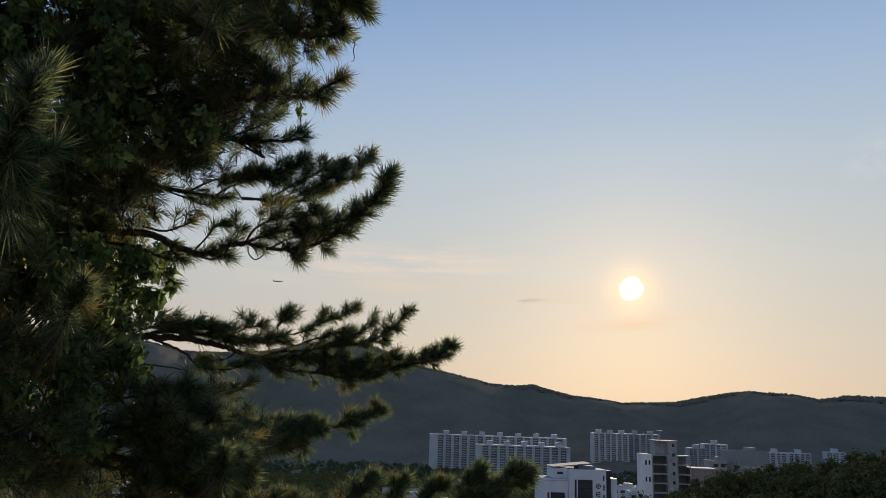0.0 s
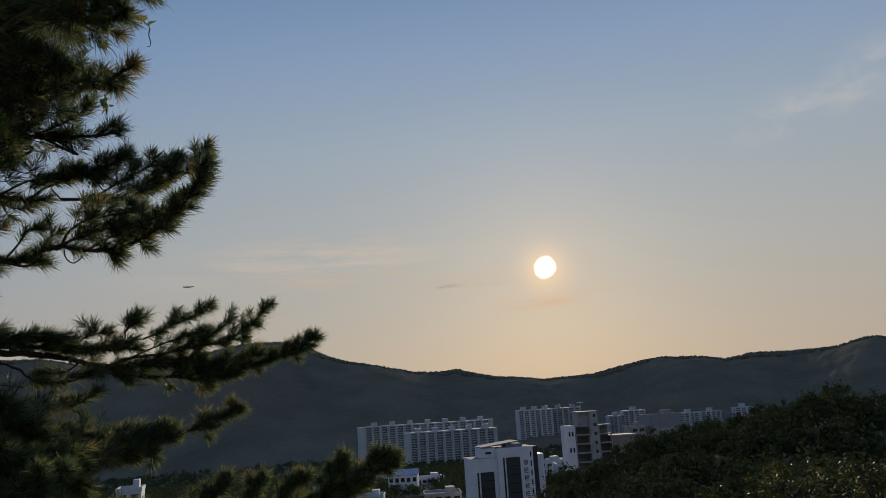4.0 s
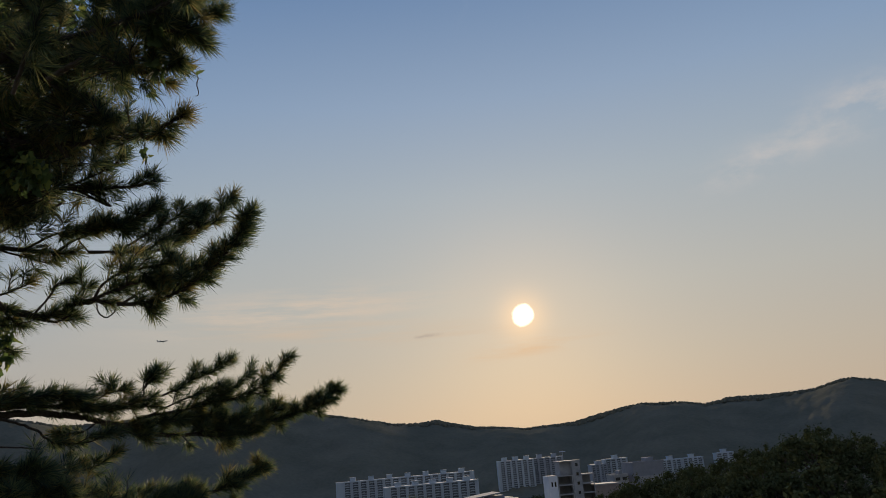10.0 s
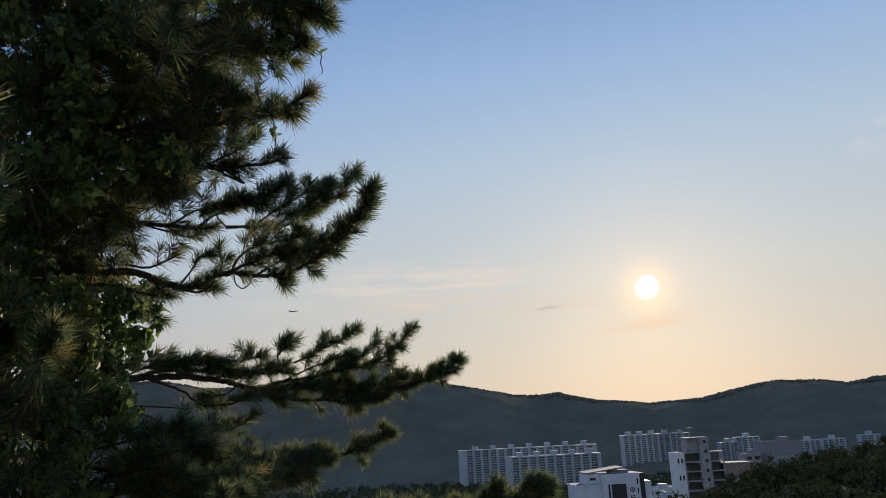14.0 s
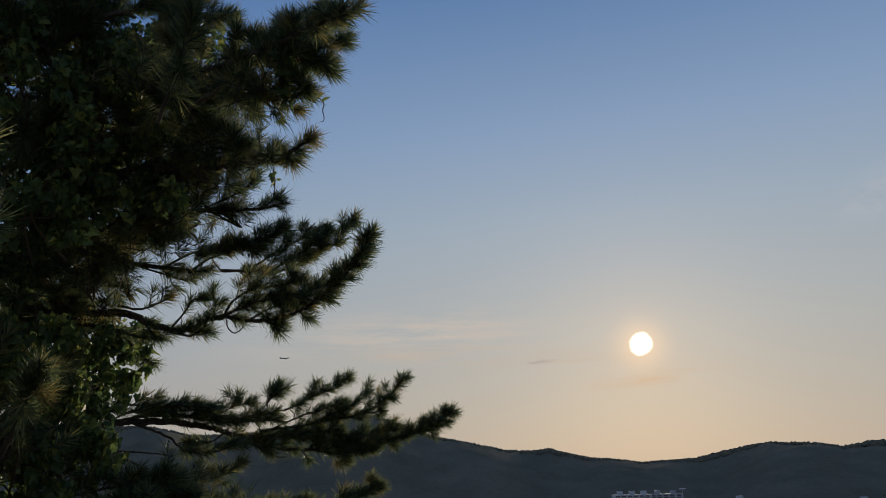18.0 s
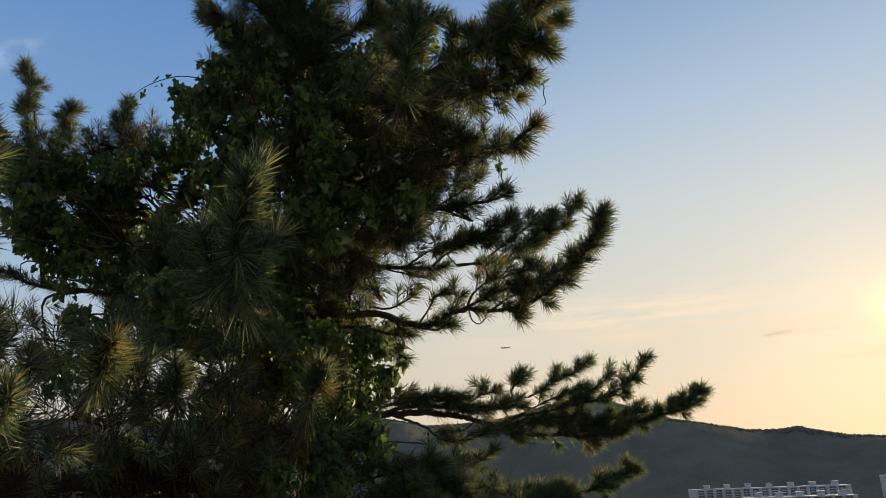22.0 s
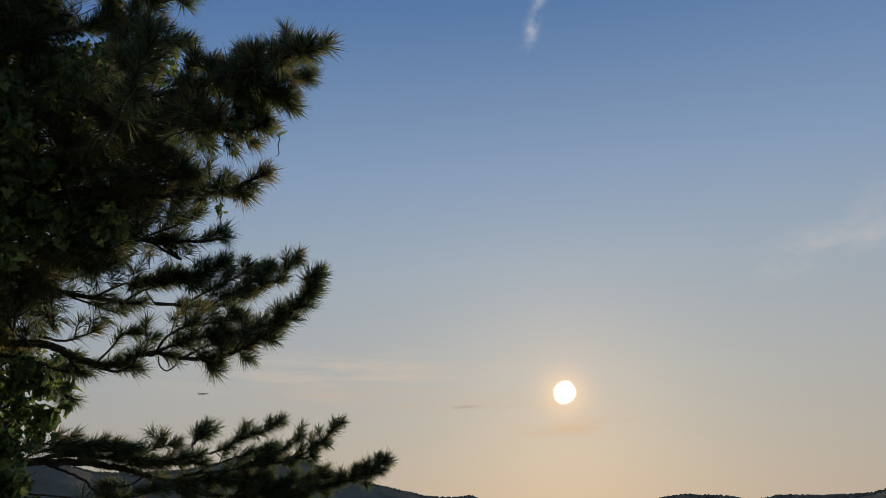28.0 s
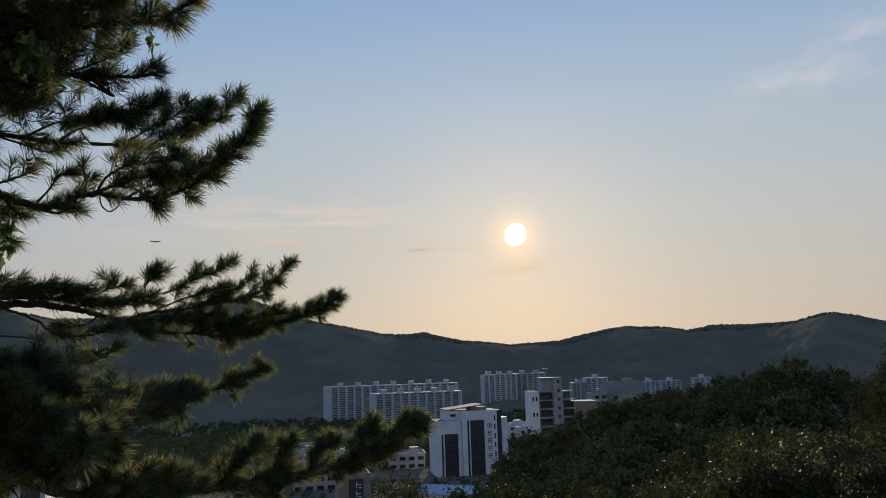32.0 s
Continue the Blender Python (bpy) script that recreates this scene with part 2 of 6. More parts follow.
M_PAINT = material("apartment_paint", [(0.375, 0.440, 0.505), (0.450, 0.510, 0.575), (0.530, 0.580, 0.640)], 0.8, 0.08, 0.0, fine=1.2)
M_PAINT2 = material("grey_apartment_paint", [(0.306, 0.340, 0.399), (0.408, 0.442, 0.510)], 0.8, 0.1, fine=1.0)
M_WHITE = material("white_panels", [(0.528, 0.576, 0.672), (0.624, 0.664, 0.752), (0.704, 0.736, 0.800)], 0.6, 0.2, fine=2.0)
M_GLASS = material("dark_windows", [(0.015, 0.018, 0.022), (0.04, 0.045, 0.05)], 0.12, 0.5, by="object", spec=0.8)
M_FLATGLASS = material("balcony_glass", [(0.062, 0.074, 0.088), (0.165, 0.182, 0.206)], 0.3, 0.5, by="object", spec=0.4)
M_BROWN = material("dark_cladding", [(0.026, 0.028, 0.033), (0.046, 0.048, 0.054)], 0.85, 0.4, fine=3.0)
M_CONC = material("bare_concrete", [(0.208, 0.219, 0.240), (0.304, 0.317, 0.341), (0.384, 0.397, 0.419)], 0.9, 0.3, 0.2, fine=3.0)
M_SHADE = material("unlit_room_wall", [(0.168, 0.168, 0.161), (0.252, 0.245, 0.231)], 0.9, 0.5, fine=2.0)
M_BLUE = material("blue_metal_roof", [(0.272, 0.336, 0.448), (0.368, 0.432, 0.528)], 0.5, 0.3, fine=3.0)
M_GREYROOF = material("grey_roof", [(0.195, 0.210, 0.247), (0.270, 0.285, 0.323)], 0.95, 0.3, fine=2.0)
M_BRICK = material("brick_red_wall", [(0.210, 0.173, 0.165), (0.300, 0.255, 0.240)], 0.9, 0.4, fine=4.0)
M_SIGN = material("sign_paint", [(0.03, 0.03, 0.035), (0.05, 0.05, 0.06)], 0.6)
M_PLANE = material("aircraft_paint", [(0.25, 0.26, 0.28), (0.4, 0.4, 0.42)], 0.4, 0.1)


# ---- building blocks ----
def mesh_of(name, verts, faces, mat, smooth=False):
    me = bpy.data.meshes.new(name)
    me.from_pydata([tuple(v) for v in verts], [], [tuple(f) for f in faces])
    me.materials.append(mat)
    if smooth:
        me.polygons.foreach_set("use_smooth", [True] * len(me.polygons))
    me.update()
    return me


def mesh_np(name, verts, faces, mat, smooth=False):
    """A mesh from arrays: verts (n, 3), faces (m, k) with k corners each."""
    me = bpy.data.meshes.new(name)
    verts, faces = np.asarray(verts, np.float32), np.asarray(faces, np.int32)
    m, k = faces.shape
    me.vertices.add(len(verts))
    me.vertices.foreach_set("co", verts.ravel())
    me.loops.add(m * k)
    me.loops.foreach_set("vertex_index", faces.ravel())
    me.polygons.add(m)
    me.polygons.foreach_set("loop_start", np.arange(m, dtype=np.int32) * k)
    me.polygons.foreach_set("use_smooth", np.full(m, smooth))
    me.materials.append(mat)
    me.update(calc_edges=True)
    return me


def part(name, data, parent, label="", at=None, kind=""):
    ob = new(name, data)
    if parent is not None:
        ob.parent = parent
    if at is not None:
        ob.matrix_basis = at
    if label or kind:
        tagged(ob, label, kind=kind)
    return ob


def thing(name, m, label, category, group="", kind=""):
    ob = new(name)
    ob.matrix_basis = m
    return tagged(ob, label, category, group, kind)


def box_data(name, lo, hi, mat, bevel=0.0):
    bm = bmesh.new()
    bmesh.ops.create_cube(bm, size=1)
    for v in bm.verts:
        v.co = Vector([(a + b) / 2 + c * (b - a) for a, b, c in zip(lo, hi, v.co)])
    if bevel:
        bmesh.ops.bevel(bm, geom=bm.edges[:], offset=bevel, segments=1, affect="EDGES")
    me = bpy.data.meshes.new(name)
    bm.to_mesh(me)
    bm.free()
    me.materials.append(mat)
    return me


def boxes_data(name, boxes, mat):
    v, f = [], []
    for lo, hi in boxes:
        b = len(v)
        v += [(x, y, z) for z in (lo[2], hi[2]) for y in (lo[1], hi[1]) for x in (lo[0], hi[0])]
        f += [[b + i for i in q] for q in ((0, 2, 3, 1), (4, 5, 7, 6), (0, 1, 5, 4), (1, 3, 7, 5), (3, 2, 6, 7), (2, 0, 4, 6))]
    return mesh_of(name, v, f, mat)


def spline(pts, n):
    """n points along a smooth line through pts (Catmull-Rom)."""
    p = np.array(pts, float)
    p = np.vstack([2 * p[0] - p[1], p, 2 * p[-1] - p[-2]])
    out = []
    for u in np.linspace(0, len(p) - 3 - 1e-6, n):
        i, t = int(u), u - int(u)
        a, b, c, d = p[i:i + 4]
        out.append(0.5 * (2 * b + (c - a) * t + (2 * a - 5 * b + 4 * c - d) * t * t + (3 * b - a - 3 * c + d) * t ** 3))
    return np.array(out)


def tube(line, radii, sides=7, rough=0.0, rng=None):
    """Vertices and quads of a tapering tube along a line."""
    line = np.asarray(line)
    d = np.gradient(line, axis=0)
    d /= np.linalg.norm(d, axis=1)[:, None] + 1e-9
    ref = np.array([0.0, 0.0, 1.0]) if abs(d[0][2]) < 0.8 else np.array([1.0, 0.0, 0.0])
    u = np.cross(d, ref)
    u /= np.linalg.norm(u, axis=1)[:, None] + 1e-9
    w = np.cross(d, u)
    ang = np.arange(sides) * 2 * np.pi / sides
    r = np.asarray(radii)[:, None] * np.ones(sides)
    if rough and rng is not None:
        r = r * (1 + rough * rng.uniform(-1, 1, r.shape))
    v = line[:, None] + r[..., None] * (np.cos(ang)[None, :, None] * u[:, None] + np.sin(ang)[None, :, None] * w[:, None])
    f = []
    for i in range(len(line) - 1):
        for j in range(sides):
            k = (j + 1) % sides
            f.append((i * sides + j, i * sides + k, (i + 1) * sides + k, (i + 1) * sides + j))
    return v.reshape(-1, 3), np.array(f)


def unit(v):
    return v / (np.linalg.norm(v) + 1e-9)


def joined(pieces):
    v, f, b = [], [], 0
    for vv, ff in pieces:
        v.append(vv)
        f.append(ff + b)
        b += len(vv)
    return np.vstack(v), np.vstack(f)


# ---- ground: one sheet, from the slope underfoot over the valley to the ridge and beyond ----
RIDGE = [(-180, 2.0), (-90, 4.0), (-45, 5.0), (-30, 4.9), (-22.8, 4.6), (-19.7, 4.0), (-14, 4.4), (-9, 5.3), (-6.3, 5.45), (-3.9, 4.65), (-3, 4.2), (-1.1, 3.6),
         (0.6, 3.2), (1.9, 2.9), (3.6, 2.62), (5.5, 2.58), (6.8, 2.72), (8.1, 2.37), (9.8, 1.95), (11.6, 1.7), (13.5, 1.4), (15.4, 1.6), (17.3, 1.7),
         (19.2, 2.13), (21, 2.45), (22.3, 2.53), (23.4, 2.36), (25, 2.3), (26.8, 2.08), (28.5, 2.42), (30.3, 2.34), (32, 2.32), (34, 2.3),
         (36.2, 2.75), (37.9, 2.48), (39.3, 2.1), (41.4, 1.4), (48, 1.0), (90, 1.5), (180, 2.0)]
HUMP = [(6, -13), (11.7, -7.3), (15.6, -4.5), (18.6, -3.5), (21.2, -2.55), (24.1, -2.0), (27.3, -1.5), (30.9, -0.9), (33.5, -0.3), (36, -0.6), (38, -1.8), (60, -2.5)]
SHOULDER = [(30, -12.0), (36.5, -4.6), (38.0, -1.6), (38.7, -0.7), (40.0, 0.7), (41.6, 2.1), (42.7, 2.7), (43.8, 3.0), (45.4, 3.2), (46.5, 2.6), (48, 3.0), (70, 1.0)]
RIDGE_R, HUMP_R, SHOULDER_R = 1700.0, 120.0, 46.0


def lerp_table(table, a):
    return np.interp(a, [p[0] for p in table], [p[1] for p in table])


def smooth(a, b, x):
    t = np.clip((x - a) / (b - a), 0, 1)
    return t * t * (3 - 2 * t)


def ground_height(az, r):
    """Height of the ground at an azimuth (degrees, 0 ahead) and a distance from the viewpoint."""
    az, r = np.asarray(az, float), np.asarray(r, float)
    ahead = smooth(105, 55, np.abs(az))
    near = -0.20 * np.clip(r - 0.8, 0, 30)
    valley = near - (42.0 - 6.0) * smooth(15, 170, r) - 20.0 * smooth(380, 860, r)
    wob = 1.5 * np.sin(az * 0.31 + r * 0.004) + 1.0 * np.sin(az * 0.9 + 1.3)
    top = 1.6 + RIDGE_R * np.tan(np.radians(lerp_table(RIDGE, az))) - 4.0
    rise = smooth(980, RIDGE_R, r) ** 0.9
    spur = 14 * np.sin(az * 0.55 + 0.8) * np.sin(np.pi * np.clip((r - 1000) / 700, 0, 1))
    z = valley + (top + 62.0) * rise + spur + wob * smooth(900, 1100, r) * (1 - rise)
    z = z - (top + 40) * 0.8 * smooth(RIDGE_R, 2600, r)
    hump = 1.6 + HUMP_R * np.tan(np.radians(lerp_table(HUMP, az))) - 6.0
    w = smooth(7, 13, az) * smooth(28, HUMP_R, r) * smooth(240, HUMP_R, r)
    z = z * (1 - w) + np.maximum(hump, z) * w
    sh = 1.6 + SHOULDER_R * np.tan(np.radians(lerp_table(SHOULDER, az))) - 4.6
    w = smooth(36, 40, az) * smooth(10, SHOULDER_R, r) * smooth(90, SHOULDER_R, r)
    z = z * (1 - w) + np.maximum(sh, z) * w
    flat = -0.02 * r + 60 * smooth(400, 1800, r)
    return z * ahead + flat * (1 - ahead)


az_steps = np.concatenate([np.arange(-180, -62, 3.0), np.arange(-62, 62, 0.3), np.arange(62, 180, 3.0)])
r_steps = np.concatenate([[0.05], np.geomspace(0.6, 900, 70), np.linspace(925, 1900, 48), np.geomspace(2000, 4800, 10)])
AZ, RR = np.meshgrid(az_steps, r_steps, indexing="ij")
ZZ = ground_height(AZ, RR)
rough_rng = np.random.default_rng(3)
GX, GY = RR * np.sin(np.radians(AZ)), RR * np.cos(np.radians(AZ))
ZZ += 0.03 * np.sin(1.7 * GX + 0.6 * GY) * np.sin(1.1 * GY - 0.5 * GX + 1.0) + 0.012 * np.sin(5.1 * GX + 2.0) * np.sin(4.3 * GY)
ZZ += rough_rng.normal(0, 1, ZZ.shape) * (np.where(RR > 60, 0.25, 0.0) + np.where(RR > 1000, 1.2, 0))
gv = np.stack([RR * np.sin(np.radians(AZ)), RR * np.cos(np.radians(AZ)), ZZ], -1).reshape(-1, 3)
na, nr = AZ.shape
ii, jj = np.meshgrid(np.arange(na), np.arange(nr - 1), indexing="ij")
nx = (ii + 1) % na
gf = np.stack([ii * nr + jj, ii * nr + jj + 1, nx * nr + jj + 1, nx * nr + jj], -1).reshape(-1, 4)
ground = part("ground", mesh_np("ground", gv, gf, M_GROUND_HAZED, True), None)
tagged(ground, "wooded hillside ground falling to a valley, haze put into its colour", "ground", kind="structure")


def place(az, r):
    a = radians(az)
    return Vector((r * math.sin(a), r * math.cos(a), float(ground_height(az, r))))


# ---- far woods: crowns over the ridge and its slope, too many to count ----
def crowns(seed, n, az_lo, az_hi, r_lo, r_hi, size, power, tall=1.15):
    g = np.random.default_rng(seed)
    az = g.uniform(az_lo, az_hi, n)
    r = r_lo + (r_hi - r_lo) * g.random(n) ** power
    z = ground_height(az, r)
    c = np.stack([r * np.sin(np.radians(az)), r * np.cos(np.radians(az)), z], -1)
    ring = np.arange(6) * np.pi / 3
    base = np.vstack([[[0, 0, 1.0]], np.stack([0.75 * np.cos(ring), 0.75 * np.sin(ring), np.full(6, 0.62)], -1),
                      np.stack([np.cos(ring + 0.5), np.sin(ring + 0.5), np.full(6, -0.1)], -1)])
    f = [(0, 1 + i, 1 + (i + 1) % 6) for i in range(6)]
    f += [(1 + i, 7 + i, 1 + (i + 1) % 6) for i in range(6)] + [(1 + (i + 1) % 6, 7 + i, 7 + (i + 1) % 6) for i in range(6)]
    s = size * g.uniform(0.6, 1.35, (n, 1, 3)) * np.array([1, 1, tall])
    v = c[:, None] + base[None] * s * g.uniform(0.8, 1.2, (n, 13, 1))
    faces = np.array(f)[None] + (np.arange(n) * 13)[:, None, None]
    return v.reshape(-1, 3), faces.reshape(-1, 3)


far = joined([crowns(11, 8000, -60, 52, 1610, 1725, 4.0, 1.0, 1.1)])
forest = part("forest", mesh_np("forest", *far, M_FOREST_HAZED, True), None)
tagged(forest, "woods covering the far ridge, paled by haze put into their colour", "woods", kind="stuff")


def leafy_crowns(seed, n, az_lo, az_hi, r_lo, r_hi, size, leaves):
    """Small far trees: a lumpy core with a ragged coat of outward leaf sprays."""
    g = np.random.default_rng(seed)
    az, r = g.uniform(az_lo, az_hi, n), g.uniform(r_lo, r_hi, n)
    c = np.stack([r * np.sin(np.radians(az)), r * np.cos(np.radians(az)), ground_height(az, r) + 0.3 * size], -1)
    s = size * g.uniform(0.6, 1.3, (n, 1, 1)) * np.array([1, 1, 1.25])
    d = g.normal(size=(n, leaves, 3))
    d[..., 2] = np.abs(d[..., 2]) * 1.2 - 0.25
    d /= np.linalg.norm(d, axis=2)[..., None]
    o = c[:, None] + d * s * g.uniform(0.55, 1.0, (n, leaves, 1))
    u = np.cross(d, g.normal(size=d.shape))
    u /= np.linalg.norm(u, axis=2)[..., None] + 1e-9
    k = size * g.uniform(0.13, 0.3, (n, leaves, 1))
    v = np.stack([o + u * k, o - u * k * 0.8, o + np.cross(d, u) * k * 1.2 + d * k * 0.6], 2).reshape(-1, 3)
    return v, np.arange(len(v)).reshape(-1, 3)


hedge = joined([crowns(13, 4200, -35, 40, 330, 1000, 2.6, 1.0), leafy_crowns(15, 4600, -35, 40, 330, 1000, 3.3, 60),
                leafy_crowns(16, 420, -8, 17, 215, 300, 1.1, 60)])
scrub = part("valley_trees", mesh_np("valley_trees", *hedge, M_LEAF), None)
tagged(scrub, "dark trees between the houses of the valley", "trees", kind="stuff")


# ---- broad-leaved trees of the hillside ----
def leaf_cloud(g, centres, radii, n, size, droop=0.3):
    """Many small pointed leaves spread through rounded clumps."""
    k = g.integers(0, len(centres), n)
    d = g.normal(size=(n, 3))
    d /= np.linalg.norm(d, axis=1)[:, None]
    c = centres[k] + d * (radii[k] * np.minimum(1.05, np.abs(g.normal(0, 0.58, n))))[:, None]
    face = d + g.normal(0, 0.45, (n, 3)) + np.array([0, 0, droop])
    a = np.cross(face, g.normal(size=(n, 3)))
    a /= np.linalg.norm(a, axis=1)[:, None] + 1e-9
    b = np.cross(a, face)
    b /= np.linalg.norm(b, axis=1)[:, None] + 1e-9
    s = (size * g.uniform(0.6, 1.3, n))[:, None]
    nn = np.cross(a, b)
    v = np.stack([c - a * s * 0.5, c + b * s * 0.32 + nn * s * 0.08, c + a * s * 0.55, c - b * s * 0.32 + nn * s * 0.08], 1)
    f = np.arange(n * 4).reshape(n, 4)
    return v.reshape(-1, 3), f


def broadleaf(name, seed, tall, wide, n, leaf, mat, label, category, group):
    g = np.random.default_rng(seed)
    t = thing(name, Matrix(), label, category, group)
    line = spline([(0, 0, -0.8), (g.normal(0, .1), g.normal(0, .1), tall * 0.3), (g.normal(0, .3), g.normal(0, .3), tall * 0.75)], 8)
    pieces = [tube(line, np.linspace(0.028 * tall, 0.009 * tall, 8), 6)]
    centres = []
    for i in range(30):
        a = i * 2.4 + g.uniform(-.4, .4)
        h = tall * g.uniform(0.38, 0.86)
        rad = wide * g.uniform(0.35, 1.0) * math.sqrt(max(0.12, 1 - ((h / tall - 0.5) / 0.5) ** 2))
        base = line[min(7, int(h / tall * 8 * 0.8))]
        tip = np.array([math.cos(a) * rad, math.sin(a) * rad, h])
        pieces.append(tube(spline([base, (base + tip) / 2 + (0, 0, -0.04 * tall), tip], 5), np.linspace(0.010 * tall, 0.003 * tall, 5), 4))
        centres.append(tip)
    centres.append(np.array([0, 0, tall * 0.92]))
    part("trunk", mesh_np("trunk", *joined(pieces), M_TRUNK, True), t)
    centres = np.array(centres)
    radii = wide * g.uniform(0.24, 0.46, len(centres))
    part("crown", mesh_np("crown", *leaf_cloud(g, centres, radii, n, leaf, ), mat), t, kind="stuff")
    return t


kinds = [broadleaf("broadleaf_tree", 20 + i, 6.2 + 0.5 * i, 2.6 + 0.25 * i, 2600, 0.42, M_LEAF,
                   "dark broad-leaved tree on the wooded slope", "tree", "trees of the slope") for i in range(4)]
g = np.random.default_rng(5)
spots = []
for r, step in ((HUMP_R + 6, 1.3), (HUMP_R - 9, 1.5), (HUMP_R - 26, 1.7), (HUMP_R - 44, 2.1), (62, 2.6)):
    for az in np.arange(10.5, 62, step):
        a, d = az + g.uniform(-.6, .6), r + g.uniform(-5, 5)
        room = 1.6 + d * math.tan(radians(float(lerp_table(HUMP, a)))) - float(ground_height(a, d))
        tall_ = min(g.uniform(5.0, 8.0), room * g.uniform(0.86, 1.06))
        if tall_ > 1.6:
            spots.append((a, d, tall_ / 7.0))
for r, step in ((SHOULDER_R + 3, 1.3), (SHOULDER_R - 7, 1.5), (SHOULDER_R - 14, 2.2)):
    for az in np.arange(38.2, 58, step):
        a, d = az + g.uniform(-.5, .5), r + g.uniform(-2.5, 2.5)
        room = 1.6 + d * math.tan(radians(float(lerp_table(SHOULDER, a)))) - float(ground_height(a, d))
        tall_ = min(g.uniform(4.4, 5.8), room * g.uniform(0.92, 1.08))
        if tall_ > 1.2:
            spots.append((a, d, tall_ / 7.0))
edge_kinds = [broadleaf("broadleaf_tree", 30 + i, 6.2 + 0.5 * i, 2.6 + 0.25 * i, 8000, 0.20, M_LEAF,
                        "dark dense tree on the near shoulder of the slope", "tree", "trees of the slope") for i in range(2)]
near = [p for p in spots if p[1] < 55 and p[0] > 38]
for i, (az, r, s) in enumerate(near):
    m = Matrix.Translation(place(az, r)) @ Matrix.Rotation(i * 2.1, 4, "Z") @ Matrix.Scale(s * 0.98, 4)
    if i < 2:
        edge_kinds[i].matrix_basis = m
    else:
        copy_thing(edge_kinds[i % 2], m).matrix_basis = m
spots = [p for p in spots if p not in near]
for i, (az, r, s) in enumerate(spots):
    m = Matrix.Translation(place(az, r)) @ Matrix.Rotation(g.uniform(0, 6.28), 4, "Z") @ Matrix.Scale(s, 4)
    if i < 4:
        kinds[i].matrix_basis = m
    else:
        copy_thing(kinds[i % 4], m).matrix_basis = m

def spray_tree(name, seed, tall, wide, tips, label, group):
    """A slender young tree whose long drooping leaves stand in fans at the ends of its branches."""
    g = np.random.default_rng(seed)
    t = thing(name, Matrix(), label, "tree", group)
    line = spline([(0, 0, -0.8), (g.normal(0, .08), g.normal(0, .08), tall * 0.45), (g.normal(0, .15), g.normal(0, .15), tall * 0.92)], 8)
    wood, leaves = [tube(line, np.linspace(0.022 * tall, 0.006 * tall, 8), 6)], []
    for i in range(tips):
        u = g.random()
        base = line[min(7, 2 + int(u * 5.5))]
        a = i * 2.4
        tip = base + np.array([math.cos(a), math.sin(a), 0]) * wide * g.uniform(0.3, 1.0) * (1.1 - 0.65 * u) + np.array([0, 0, tall * g.uniform(0.05, 0.22)])
        wood.append(tube(spline([base, (base + tip) / 2 + (0, 0, 0.05), tip], 5), np.linspace(0.006 * tall, 0.002 * tall, 5), 4))
        for j in range(26):
            d = unit(g.normal(0, 1, 3) + np.array([0, 0, 0.25]))
            side = unit(np.cross(d, g.normal(size=3)))
            ln, w = g.uniform(0.16, 0.34), g.uniform(0.018, 0.032)
            o = tip - d * 0.02 + g.normal(0, 0.12, 3)
            mid, end = o + d * ln * 0.5, o + d * ln - np.array([0, 0, ln * 0.28])
            leaves.append([o, mid + side * w, end, mid - side * w])
    part("trunk", mesh_np("trunk", *joined(wood), M_TRUNK, True), t)
    v = np.array(leaves)
    part("crown", mesh_np("crown", v.reshape(-1, 3), np.arange(len(v) * 4).reshape(-1, 4), M_LEAF2), t, kind="stuff")
    return t


YOUNG = "young trees below the viewpoint"
near_kinds = [spray_tree("young_tree", 44, 3.6, 1.5, 95, "slender young tree with long drooping leaves in fans", YOUNG),
              broadleaf("shrub_tree", 40, 3.6, 1.9, 9000, 0.10, M_LEAF2, "leafy dark shrub tree on the near slope", "tree", YOUNG),
              spray_tree("young_tree", 45, 3.6, 1.2, 70, "slender young tree with long drooping leaves in fans", YOUNG)]
near_spots = []
for az, r, top in ((13.5, 30, -10.5), (16.5, 26, -9.6), (19.5, 28, -8.8), (22.5, 25, -8.6), (25, 27, -7.4), (27.5, 26, -7.9), (30, 29, -5.6), (32.5, 30, -4.4), (35, 27, -5.6),
                   (37.5, 26, -5.0), (40, 24, -4.0), (43, 24, -2.5), (29, 38, -5.2), (34, 40, -3.9), (25.5, 38, -6.6), (12.3, 24, -8.4), (4.0, 28, -7.6), (6.1, 26, -8.5), (15.4, 22, -8.8), (18.0, 23, -8.4), (23.6, 21, -8.0)):
    near_spots.append((az, r, (1.6 + r * math.tan(radians(top - 1.0)) - float(ground_height(az, r))) / 3.7))
for i, (az, r, s) in enumerate(near_spots):
    m = Matrix.Translation(place(az, r)) @ Matrix.Rotation(i * 1.9, 4, "Z") @ Matrix.Diagonal((min(s, 1.3) if i > 14 else s, min(s, 1.3) if i > 14 else s, s, 1))
    if i < 3:
        near_kinds[i].matrix_basis = m
    else:
        k = near_kinds[i % 3] if i < 15 else near_kinds[2 * (i % 2)]
        copy_thing(k, m).matrix_basis = m


